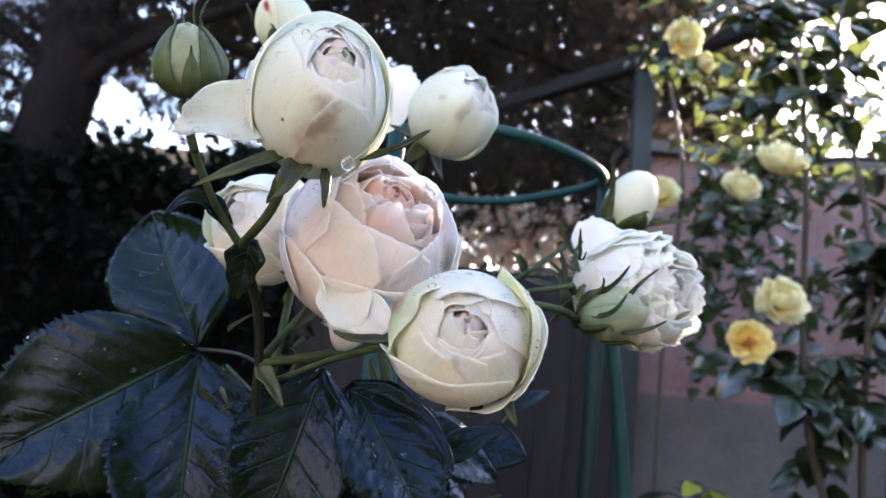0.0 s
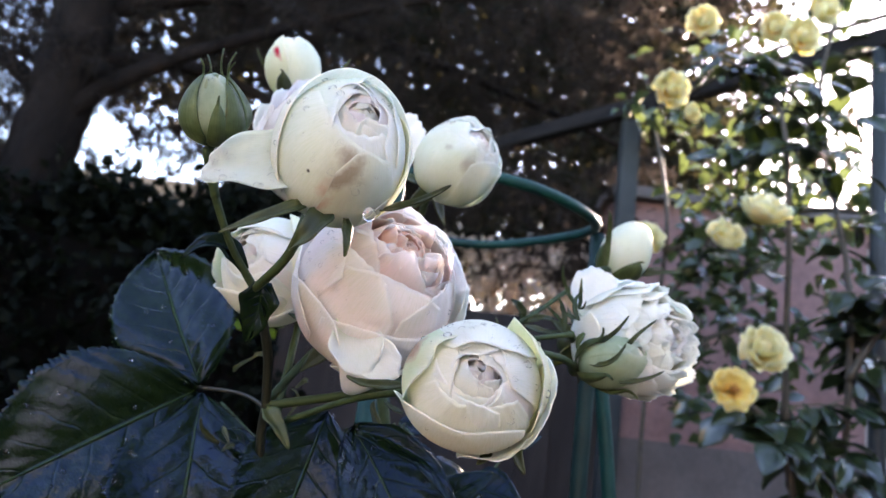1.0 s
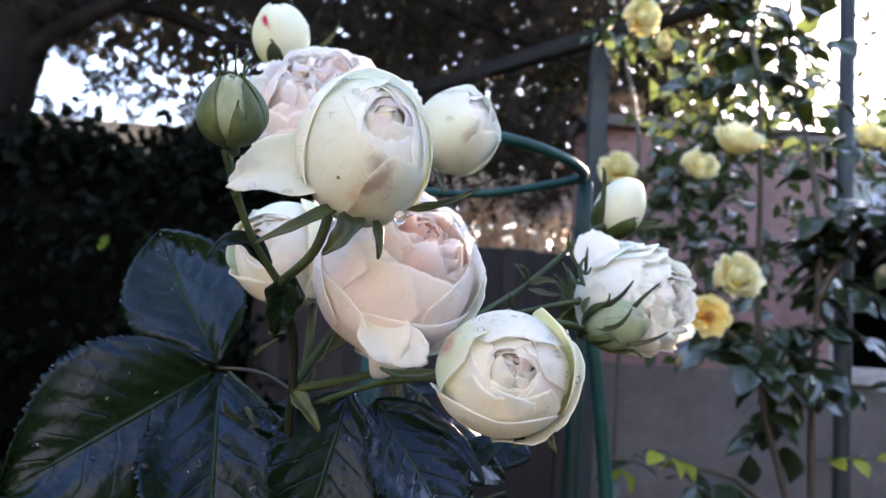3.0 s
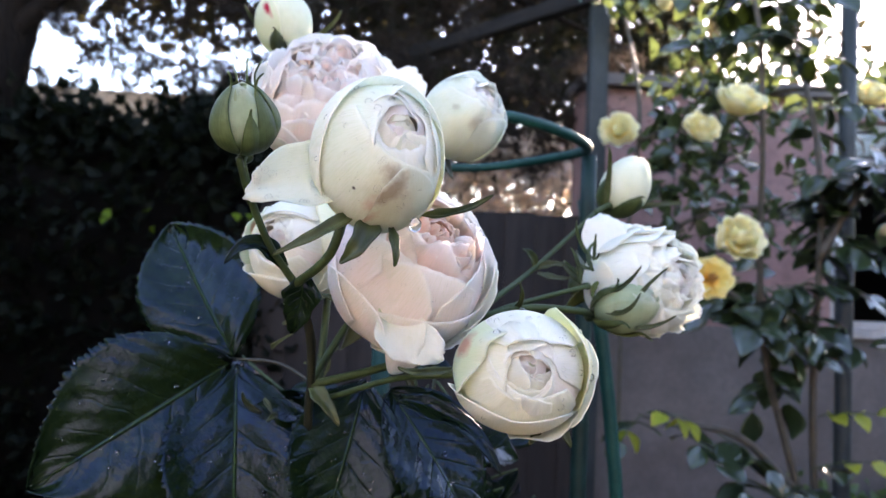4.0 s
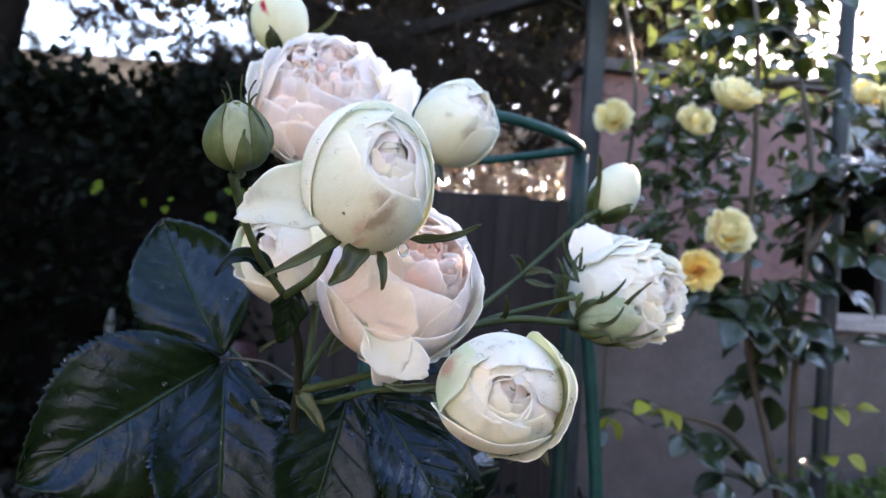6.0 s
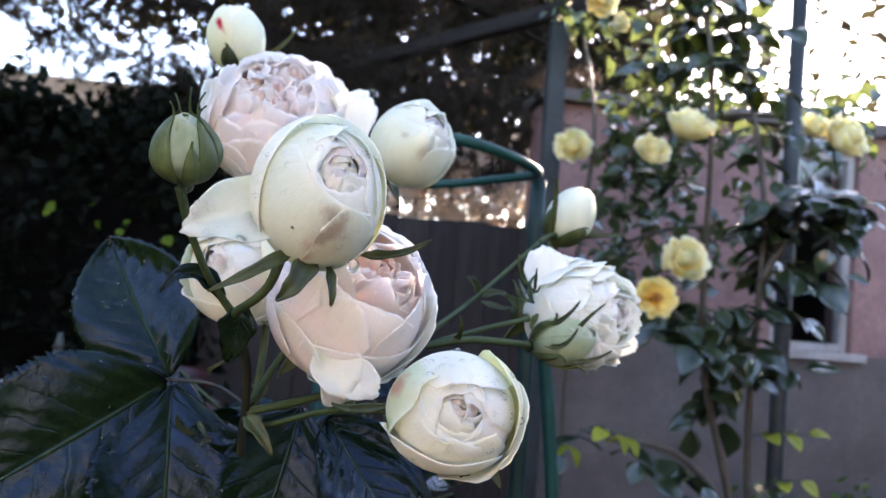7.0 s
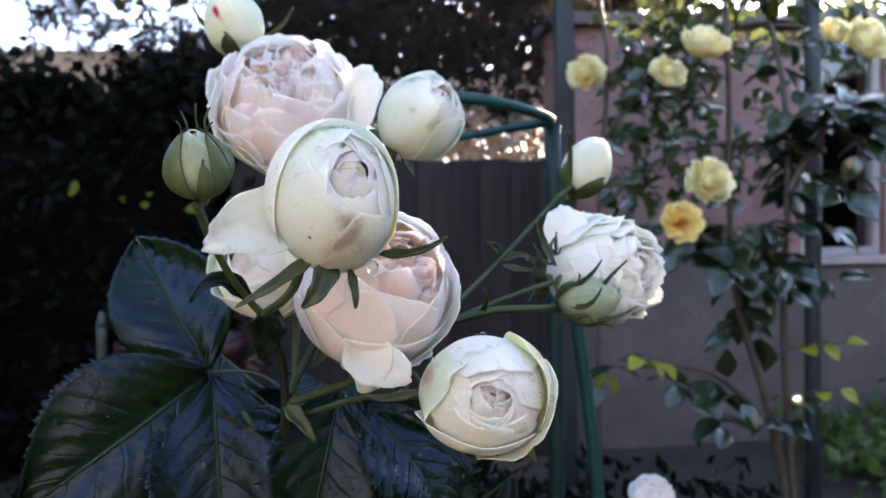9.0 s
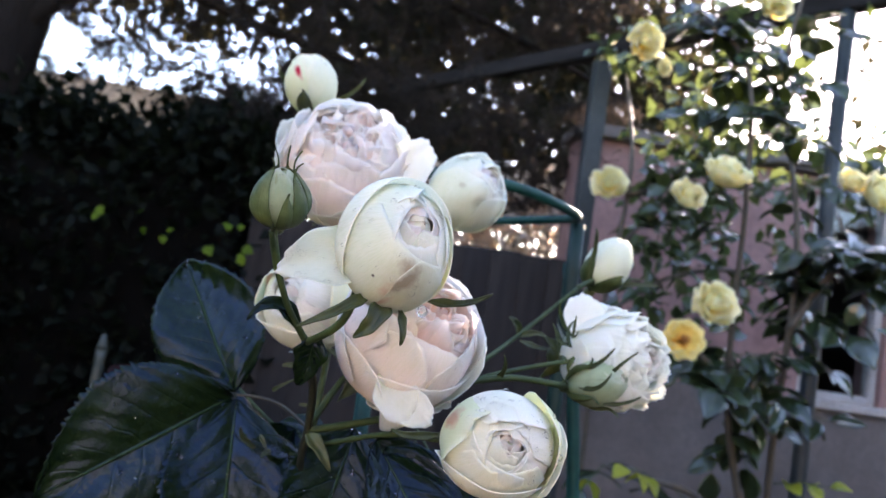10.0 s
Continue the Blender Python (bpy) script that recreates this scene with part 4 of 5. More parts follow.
TA = 1.08
BALL_A = [
    dict(arc=(1.06, 132, TA), at=92, half=122, mat=M_CREAM, point=0.46, lip=0.03, wave=0.012, wet=True),
    dict(arc=(1.045, 120, TA), at=352, half=44, mat=M_YELLOWED, point=0.12, lip=0.02, wave=0.015, wet=True),
    dict(arc=(1.03, 108, TA), at=330, half=40, mat=M_GREENISH, point=0.12, lip=0.02, wave=0.015, wet=True),
    dict(arc=(1.018, 147, TA), at=284, half=36, nib=0.006, mat=M_BRUISE_EDGE, skew=-0.06, point=0.2, lip=0.012, wave=0.012, bulge=0.012, wet=True),
    dict(arc=(1.0, 151, TA), at=232, half=80, nib=0.005, mat=M_BRUISED, point=0.1, lip=0.012, wave=0.01, bulge=0.014, wet=True),
    dict(arc=(0.985, 163, TA), at=20, half=72, mat=M_WHITE, point=0.1, lip=0.02, wave=0.015, wet=True),
    dict(arc=(0.97, 164, TA), at=122, half=82, mat=M_GREENISH, point=0.1, lip=0.015, wave=0.012, wet=True),
    dict(arc=(0.955, 160, TA), at=300, half=80, mat=M_WHITE, point=0.06, lip=0.015),
    dict(arc=(0.94, 158, TA), at=200, half=80, mat=M_WHITE, point=0.06, lip=0.015),
] + core(0.84, 1.0, [M_GREENISH, M_WHITE, M_PALE, M_PALE, M_CREAM], 30, n=13, high=1.02, shut=(154, 170), wave=0.03, nib=0.02, seed=3, off=(0.03, 0.04))
TC = 0.95
BALL_C = [
    dict(arc=(1.13, 108, TC), at=350, half=40, mat=M_CREAM, point=0.1, lip=0.05, wave=0.03, nib=0.02, wet=True),
    dict(arc=(1.13, 100, TC), at=298, half=36, mat=M_CREAM, point=0.15, lip=0.06, wave=0.03),
    dict(arc=(1.12, 130, TC), at=16, half=52, mat=M_YELLOWED, skew=0.06, point=0.16, lip=0.05, wave=0.03, tuck=0.04, nib=0.02, wet=True),
    dict(arc=(1.05, 143, TC), at=164, half=40, mat=M_RUSTED, skew=-0.12, point=0.14, lip=0.08, wave=0.05, nib=0.035, bulge=0.04, wet=True),
    dict(arc=(1.06, 131, TC), at=254, half=62, mat=M_CREAM, skew=0.08, point=0.2, lip=0.07, wave=0.02, wet=True),
    dict(arc=(1.02, 156, TC), at=82, half=54, mat=M_WHITE, point=0.14, lip=0.035, wave=0.025, bulge=0.02, wet=True),
    dict(arc=(1.0, 149, TC), at=262, half=66, mat=M_CREAM, point=0.04, skew=-0.02, lip=0.05, wave=0.03, nib=0.016, wet=True),
    dict(arc=(0.985, 158, TC), at=180, half=62, mat=M_CREAM, point=0.1, lip=0.02, wave=0.02),
    dict(arc=(0.97, 164, TC), at=50, half=72, mat=M_WHITE, skew=-0.03, point=0.1, lip=0.03, wave=0.02, wet=True),
    dict(arc=(0.96, 158, TC), at=318, half=62, mat=M_BLUSH, point=0.1, lip=0.03, wave=0.02),
    dict(arc=(0.94, 158, TC), at=120, half=80, mat=M_WHITE, point=0.06),
    dict(arc=(0.93, 158, TC), at=230, half=80, mat=M_CREAM, point=0.06),
] + core(0.84, 0.9, [M_WHITE, M_WHITE, M_WHITE, M_PALE, M_PALE], 70, n=13, high=0.95, shut=(150, 168), wave=0.04, nib=0.02, seed=5)
CUP = [
    dict(arc=(1.05, 104), at=232, half=58, mat=M_BLUSH, point=0.2, lip=0.04, wave=0.02, fold=(0.42, 0.32, 0.3), wet=True),
    dict(arc=(1.05, 92), at=168, half=48, mat=M_BLUSH, point=0.15, lip=0.04, wave=0.03, nib=0.02, wet=True),
    dict(arc=(1.09, 84), at=282, half=40, mat=M_WHITE, point=0.15, lip=0.06, wave=0.05, nib=0.03),
    dict(arc=(1.09, 116), at=328, half=42, mat=M_WHITE, point=0.1, lip=0.06, wave=0.04, nib=0.035, wet=True),
    dict(arc=(1.05, 130), at=15, half=46, mat=M_BLUSH, point=0.1, lip=0.05, wave=0.03, nib=0.02, wet=True),
    dict(arc=(1.04, 138), at=85, half=55, mat=M_BLUSH, point=0.12, lip=0.04, wave=0.03),
    dict(arc=(1.02, 113), at=268, half=52, mat=M_BLUSH, skew=0.05, point=0.12, lip=0.035, wave=0.02, wet=True),
    dict(arc=(1.0, 136), at=160, half=46, mat=M_BLUSH, point=0.1, lip=0.03, wave=0.02, wet=True),
    dict(arc=(0.985, 140), at=214, half=44, mat=M_BLUSH, point=0.14, lip=0.03, wave=0.015, wet=True),
    dict(arc=(0.965, 146), at=250, half=50, mat=M_BLUSH, point=0.12, lip=0.03, wave=0.02, wet=True),
    dict(arc=(0.97, 142), at=312, half=50, mat=M_BLUSH, point=0.1, lip=0.05, wave=0.03, nib=0.025, wet=True),
    dict(arc=(0.95, 148), at=22, half=56, mat=M_PINK, point=0.1, lip=0.05, wave=0.03, nib=0.02),
    dict(arc=(0.94, 149), at=95, half=60, mat=M_PINK, point=0.1, lip=0.04, wave=0.03),
    dict(arc=(0.90, 149), at=180, half=60, mat=M_PINK, point=0.1, lip=0.04, wave=0.03),
    dict(arc=(0.86, 148), at=285, half=60, mat=M_PINK, point=0.1, lip=0.04, wave=0.04),
] + core(0.76, 0.9, [M_PINK, M_PINK, M_PINKER, M_PINKER], 10, 16, (138, 163), 7, (-0.04, 0.02), 0.07, 0.04, 0.08, (50, 80), 0.18) + core(0.24, 0.89, [M_PALE, M_PINK], 40, 6, (125, 150), 8, (0.2, -0.24), 0.07)


def quartered(top, spread, mats, seed, n=7, wave=0.05, r=0.34):
    """The crowded heart of a full rose: several small whorls side by side."""
    rnd = random.Random(seed)
    out = []
    for k in range(5):
        a = radians(72 * k + rnd.uniform(-20, 20))
        out += core(r * rnd.uniform(0.85, 1.2), top + rnd.uniform(-0.05, 0.05), mats, rnd.uniform(0, 360), n, (132, 160), seed + k, (spread * math.cos(a), spread * math.sin(a)), wave * 1.6, 0.05, 0.1, (48, 85), 0.22)
    return out + core(0.26, top + 0.03, mats, 40, 6, (115, 148), seed + 9, (0, 0), wave * 1.6, 0.05, 0.1)


OPEN = (ring(8, (1.04, 96), 32, M_WHITE, 0, 0.9, 1, lip=0.08, wave=0.06, nib=0.03, bulge=0.03, wet=True) + ring(9, (1.01, 118), 32, M_PALE, 25, 1.0, 2, lip=0.08, wave=0.05, nib=0.03, wet=True)
        + ring(8, (0.97, 138), 36, M_PALE, 10, 1.0, 3, lip=0.05, wave=0.05, nib=0.03, wet=True) + ring(7, (0.9, 146), 38, M_PALE, 40, 1.0, 4, lip=0.06, wave=0.05, nib=0.03)
        + ring(6, (0.82, 148), 42, M_PINK, 15, 1.0, 5, lip=0.06, wave=0.06, nib=0.03) + quartered(0.82, 0.34, [M_PALE, M_PALE, M_PINK], 21, 6, 0.03, 0.44))
OPEN_WHITE = (ring(6, (1.03, 94), 42, M_WHITE, 0, 0.8, 6, lip=0.04, wave=0.05, nib=0.018, wet=True) + ring(7, (1.0, 110), 40, M_WHITE, 20, 1.0, 7, lip=0.05, wave=0.045, nib=0.02, wet=True)
              + ring(8, (0.96, 122), 36, M_WHITE, 45, 1.0, 8, lip=0.06, wave=0.05, nib=0.022, wet=True) + ring(8, (0.9, 130), 36, M_WHITE, 10, 1.0, 9, lip=0.06, wave=0.05, nib=0.022)
              + ring(7, (0.8, 138), 40, M_WHITE, 30, 1.0, 10, lip=0.07, wave=0.05, nib=0.022)
              + ring(7, (0.68, 140, 1.0, 0.1), 40, M_WHITE, 0, 1.0, 11, lip=0.07, wave=0.06, nib=0.04) + ring(6, (0.55, 144, 1.0, 0.18), 44, M_WHITE, 20, 1.0, 12, lip=0.07, wave=0.06, nib=0.04)
              + ring(5, (0.42, 147, 1.0, 0.28), 50, M_PALE, 40, 1.0, 13, lip=0.06, wave=0.05, nib=0.04) + core(0.34, 0.62, [M_WHITE, M_PALE, M_PALE], 20, 8, (140, 162), 14))
BALL_F = [
    dict(arc=(1.04, 140, 1.05), at=78, half=72, mat=M_WHITE, point=0.2, lip=0.05, wave=0.04, bulge=0.05, nib=0.02, wet=True),
    dict(arc=(1.03, 128, 1.05), at=345, half=50, mat=M_GREENISH, point=0.2, lip=0.04, wave=0.03, bulge=0.05, wet=True),
    dict(arc=(1.0, 152, 1.05), at=230, half=74, mat=M_BLOTCHED, point=0.14, lip=0.02, wave=0.03, bulge=0.06, wet=True),
    dict(arc=(1.01, 146, 1.05), at=292, half=44, mat=M_GREENISH, skew=-0.06, point=0.16, lip=0.02, wave=0.03, bulge=0.055, wet=True),
    dict(arc=(0.97, 158, 1.05), at=150, half=60, mat=M_GREENISH, point=0.12, lip=0.03, wave=0.03, bulge=0.05, wet=True),
    dict(arc=(0.96, 160, 1.05), at=30, half=70, mat=M_WHITE, point=0.1, lip=0.03, wave=0.02, bulge=0.02),
    dict(arc=(0.94, 158, 1.05), at=265, half=80, mat=M_WHITE, point=0.08),
] + core(0.84, 0.98, [M_WHITE, M_WHITE, M_PALE, M_PALE], 60, n=12, high=1.0, shut=(154, 170), nib=0.02, seed=12)
BUD = [
    dict(arc=(1.0, 166, 1.3), at=232, half=78, tuck=0.05, mat=M_GREENISH, skew=0.1, point=0.14, lip=0.04, wave=0.008, bulge=0.015, wet=True),
    dict(arc=(0.985, 165, 1.3), at=340, half=76, tuck=0.05, mat=M_WHITE, skew=-0.08, point=0.18, lip=0.05, wave=0.012, bulge=0.015, wet=True),
    dict(arc=(0.965, 166, 1.32), at=100, half=80, mat=M_GREENISH, point=0.14, lip=0.02, wave=0.008),
    dict(arc=(0.93, 167, 1.36), at=200, half=85, mat=M_GREENISH, point=0.14, lip=0.01),
    dict(arc=(0.91, 167, 1.36), at=20, half=95, mat=M_WHITE, point=0.1, lip=0.01),
]
BUD_SQUAT = ring(3, (1.0, 170, 1.12), 78, M_BUD, lip=0.015, wave=0.012, bulge=0.03, point=0.2, wet=True) + ring(3, (0.93, 170, 1.18), 78, M_GREENBUD, 60, lip=0.015, wave=0.006, point=0.2)
BUD_GREEN = [dict(P, mat=M_BUD) for P in BUD]
BUD_SPOT = [
    dict(arc=(1.03, 160, 1.14), at=222, half=58, tuck=0.03, mat=M_SPOT, point=0.3, lip=0.05, wave=0.02, bulge=0.02, wet=True),
    dict(arc=(1.02, 160, 1.14), at=322, half=56, tuck=-0.03, mat=M_GREENISH, point=0.3, lip=0.05, wave=0.02, bulge=0.02, wet=True),
    dict(arc=(0.97, 165, 1.16), at=90, half=85, mat=M_WHITE, point=0.15, lip=0.02),
    dict(arc=(0.95, 165, 1.17), at=260, half=85, mat=M_GREENISH, point=0.15, lip=0.01),
]
ROSES = "white garden roses"
rose("rose", "half-open cream-white rose with brown rain marks and water drops", A_AT, (0.391, -0.845, 0.365), 0.0268, BALL_A, 1, ROSES, [], tall=TA, squash=1.2, drops=170, fine=1.5, guard_mat=M_GREENISH,
     pedicel=[(-0.0795, 0.3243, 0.9064), (-0.0985, 0.349, 0.891)], guards=[((-0.074, 0.296, 0.9405), (-0.111, 0.2827, 0.9275), (-0.1, -0.95, 0.3), 0.038, 0.55)],
     blades=[([(-0.0665, 0.2891, 0.9224), (-0.0807, 0.277, 0.9122), (-0.0975, 0.2741, 0.9028)], 0.0054), ([(-0.0398, 0.2935, 0.9231), (-0.0257, 0.2752, 0.9232), (-0.0121, 0.2663, 0.9301)], 0.0042),
             ([(-0.06, 0.2876, 0.9198), (-0.064, 0.279, 0.909), (-0.072, 0.284, 0.901)], 0.0095), ([(-0.052, 0.286, 0.9168), (-0.0495, 0.2791, 0.9074), (-0.0497, 0.2801, 0.9005)], 0.0035)])
rose("rose", "blush pink cupped rose wet with rain drops", B_AT, (0.441, -0.725, 0.529), 0.0405, CUP, 2, ROSES, FIVE, drops=130, fine=1.5, guard_mat=M_WHITE, pedicel=[(-0.075, 0.42, 0.87), (-0.0923, 0.391, 0.8386)],
     guards=[((-0.05, 0.343, 0.882), (-0.041, 0.333, 0.857), (0.1, -0.9, 0.1), 0.024, 0.0), ((-0.05, 0.343, 0.872), (-0.025, 0.333, 0.86), (0.1, -0.9, 0.1), 0.02, 0.0)])
rose("rose", "half-open creamy rose with a pale pink heart", C_AT, (0.024, -0.979, 0.2), 0.0276, BALL_C, 3, ROSES, [], tall=TC, squash=0.92, drops=100, fine=1.5, pedicel=[(-0.0206, 0.334, 0.8525)],
     blades=[([(-0.0203, 0.3261, 0.8553), (-0.0368, 0.3201, 0.8537), (-0.0462, 0.3176, 0.8563)], 0.004), ([(0.0253, 0.3102, 0.8388), (0.0276, 0.3059, 0.8318), (0.0311, 0.3047, 0.8256)], 0.005),
             ([(0.0152, 0.3056, 0.8338), (0.0138, 0.3019, 0.8301), (0.0112, 0.2981, 0.828)], 0.004)])
rose("rose", "fully open white rose with ruffled petals", (0.1215, 0.4852, 0.9025), (0.746, -0.661, 0.079), 0.041, OPEN_WHITE, 4, ROSES, FIVE, squash=0.86, drops=40, guards=[((0.0939, 0.4759, 0.9118), (0.087, 0.4845, 0.9477), (-0.2, -0.95, 0.2), 0.03, 0.0), ((0.1053, 0.4818, 0.9151), (0.1043, 0.4909, 0.9436), (-0.1, -0.95, 0.2), 0.034, 0.0)], pedicel=[(0.0707, 0.4433, 0.8976)])
rose("rose", "small round greenish-white rose", (-0.009, 0.4925, 1.0099), (0.51, -0.732, 0.452), 0.0285, BALL_F, 5, ROSES, FIVE, drops=25, pedicel=[(-0.04, 0.53, 0.95), (-0.078, 0.54, 0.945)])
rose("rose", "fully open pale pink rose with layered ruffled petals", (-0.1067, 0.5424, 1.0254), (0.034, -0.852, 0.522), 0.05, OPEN, 6, ROSES, FIVE, drops=40, pedicel=[(-0.11, 0.56, 0.97)],
     guards=[((-0.072, 0.535, 1.005), (-0.041, 0.5205, 1.0495), (0.1, -0.95, 0.3), 0.042, 0.0), ((-0.132, 0.54, 0.995), (-0.157, 0.533, 1.031), (-0.1, -0.95, 0.3), 0.03, 0.0)])
rose("rose", "white rose with browned petals behind the blush rose", (-0.107, 0.4235, 0.912), (-0.415, -0.846, 0.236), 0.029, BALL_C, 7, ROSES, [], drops=10, pedicel=[(-0.09, 0.44, 0.89), (-0.0915, 0.41, 0.81)])
BUDS = "white rose buds"
rose("rose_bud", "greenish-white bud resting beside the open rose with thin sepals", (0.0985, 0.4558, 0.8857), (0.726, -0.626, 0.285), 0.0165, BUD_GREEN, 8, BUDS, [], tall=1.3, narrow=0.1,
     clasps=[(72 * k, 15, 92, 0.5, 0.5) for k in range(5)], clasp_mat=M_BUDSEPAL, drops=8, category="rose bud", pedicel=[(0.0636, 0.4333, 0.8821), (0.0306, 0.42, 0.8831), (0.0031, 0.4133, 0.8774)],
     blades=[([(0.0865, 0.4493, 0.8949), (0.0949, 0.4436, 0.9002), (0.1025, 0.437, 0.9118)], 0.0028), ([(0.1039, 0.4448, 0.8928), (0.1085, 0.4386, 0.901), (0.1193, 0.4373, 0.9114)], 0.0022),
             ([(0.1013, 0.4425, 0.8728), (0.1129, 0.4372, 0.8753), (0.1252, 0.4365, 0.8819)], 0.0026), ([(0.0844, 0.4511, 0.8814), (0.0927, 0.4359, 0.883), (0.1006, 0.4313, 0.8947)], 0.0032)])
rose("rose_bud", "opening white bud on an upright green stalk", (0.1352, 0.589, 0.9834), (0.274, -0.508, 0.816), 0.0205, BUD, 9, BUDS, [], tall=1.3, narrow=0.16,
     clasps=[(262, 52, 92, 0.2, 0.3), (185, 34, 98, 0.4, 0.3), (60, 36, 90, 0.3, 1.0), (330, 30, 78, 0.3, 0.5)], clasp_mat=M_BUDSEPAL, drops=12, category="rose bud", pedicel=[(0.119, 0.575, 0.965), (0.1011, 0.5527, 0.9552)],
     blades=[([(0.117, 0.5815, 0.9635), (0.1169, 0.5714, 0.9993), (0.1127, 0.5649, 1.0093)], 0.004), ([(0.1436, 0.5916, 0.9656), (0.1627, 0.5815, 0.9679), (0.1778, 0.5714, 0.9688)], 0.005)])
rose("rose_bud", "white bud with a small red spot", (-0.1444, 0.555, 1.0901), (-0.066, -0.482, 0.874), 0.0215, BUD_SPOT, 10, BUDS, [], tall=1.14, clasps=[(270, 26, 85, 0.2, 0.2)], drops=8,
     category="rose bud", pedicel=[(-0.13, 0.575, 1.03), (-0.11, 0.56, 0.97)],
     blades=[([(-0.1509, 0.5687, 1.0718), (-0.1666, 0.5554, 1.0883), (-0.1737, 0.548, 1.1006)], 0.004), ([(-0.133, 0.5678, 1.0764), (-0.1125, 0.5557, 1.0859), (-0.1004, 0.5477, 1.1006)], 0.005)])
rose("rose_bud", "closed green bud wrapped in pointed sepals", (-0.1194, 0.3107, 0.9639), (0.021, -0.545, 0.838), 0.0138, BUD_SQUAT, 12, BUDS, [], tall=1.12, narrow=0.36, clasp_mat=M_BUDSEPAL,
     clasps=[(212, 62, 152, 0.5, 0.3), (330, 36, 140, 0.7, 0.75), (20, 48, 148, 0.8, 0.5), (130, 56, 154, 0.5, 0.6), (75, 48, 150, 0.8, 0.3), (292, 22, 104, 0.4, 0.35)], drops=10, category="rose bud", pedicel=[(-0.1205, 0.317, 0.9445), (-0.1168, 0.3258, 0.928)])

hang = new("water_drop", BIG_DROP)
hang.matrix_world = Matrix.Translation((-0.0421, 0.2772, 0.9176)) @ Matrix.Diagonal((0.0026, 0.0026, 0.003, 1))
tagged(hang, "large clear rain drop hanging under the cream-white rose", "water drop")

# large wet leaflets
J = Vector((-0.1525, 0.479, 0.84))
LEAVES = [
    ((-0.1525, 0.479, 0.842), (-0.2119, 0.5014, 0.932), (-0.1, -0.95, 0.3), 0.075, 1),
    ((-0.154, 0.478, 0.838), (-0.243, 0.4144, 0.7716), (-0.3, -0.9, -0.3), 0.098, 2),
    ((-0.15, 0.478, 0.837), (-0.135, 0.42, 0.725), (0.1, -0.8, 0.55), 0.08, 3),
    ((-0.0645, 0.423, 0.837), (-0.08, 0.385, 0.75), (0.3, -0.85, 0.35), 0.065, 4),
    ((-0.05, 0.43, 0.83), (0.01, 0.40, 0.76), (0.6, -0.75, -0.1), 0.06, 5),
]
for base, tip, face, width, seed in LEAVES:
    L = (Vector(tip) - Vector(base)).length
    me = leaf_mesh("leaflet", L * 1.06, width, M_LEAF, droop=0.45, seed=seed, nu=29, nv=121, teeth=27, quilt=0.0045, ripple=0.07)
    ob = part("leaflet", me, bush, "dark wet toothed leaflet", at=Matrix.Translation(-Vector(BUSH)) @ leaf_pose(base, tip, face))
    rnd = random.Random(seed + 50)
    for _ in range(55):
        v = me.vertices[rnd.randrange(121 * 29)]
        size = rnd.choice((0.0004, 0.0005, 0.0006, 0.0008, 0.0011, 0.0015))
        part("water_drop", DROP, ob, at=drop_pose(v.co + v.normal * 0.4 * size, v.normal, size))
rnd = random.Random(77)
for k in range(46):
    base = Vector((rnd.uniform(-0.2, -0.01), rnd.uniform(0.48, 0.64), rnd.uniform(0.5, 0.86)))
    tip = base + Vector((rnd.uniform(-0.6, 0.6), rnd.uniform(-0.5, 0.3), rnd.uniform(-1.0, -0.1))).normalized() * rnd.uniform(0.06, 0.09)
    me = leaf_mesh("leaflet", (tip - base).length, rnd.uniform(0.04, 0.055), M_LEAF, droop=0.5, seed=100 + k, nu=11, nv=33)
    part("leaflet", me, bush, at=Matrix.Translation(-Vector(BUSH)) @ leaf_pose(base, tip, (rnd.gauss(0, 0.4), -0.6, 0.6)))
    stem("leaf_stalk", [base, base.lerp(Vector((-0.06, 0.53, base.z - 0.03)), 0.5) + Vector((0, 0, -0.015)), Vector((-0.065 + 0.02 * (k % 2), 0.535, base.z - 0.05))], [0.0012, 0.0014, 0.0016])
for k in range(90):
    base = Vector((rnd.uniform(-0.14, 0.07), rnd.uniform(0.46, 0.64), rnd.uniform(0.6, 0.83)))
    tip = base + Vector((rnd.uniform(-0.8, 0.8), rnd.uniform(-0.4, 0.2), rnd.uniform(-0.9, 0.3))).normalized() * rnd.uniform(0.025, 0.06)
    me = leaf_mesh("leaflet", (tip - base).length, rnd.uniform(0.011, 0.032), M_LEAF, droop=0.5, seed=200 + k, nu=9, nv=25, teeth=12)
    part("leaflet", me, bush, at=Matrix.Translation(-Vector(BUSH)) @ leaf_pose(base, tip, (rnd.gauss(0, 0.5), -0.7, 0.5)))
    foot = Vector((-0.085 + 0.03 * (k % 4), 0.54, base.z - rnd.uniform(0.03, 0.09)))
    stem("leaf_stalk", [base, base.lerp(foot, 0.5) + Vector((0, 0, 0.006)), foot], [0.0008, 0.0011, 0.0014])
stem("leaf_stalk", [J, (-0.12, 0.475, 0.838), (-0.085, 0.45, 0.82)], [0.0011, 0.0012, 0.0014], M_SHADECANE)

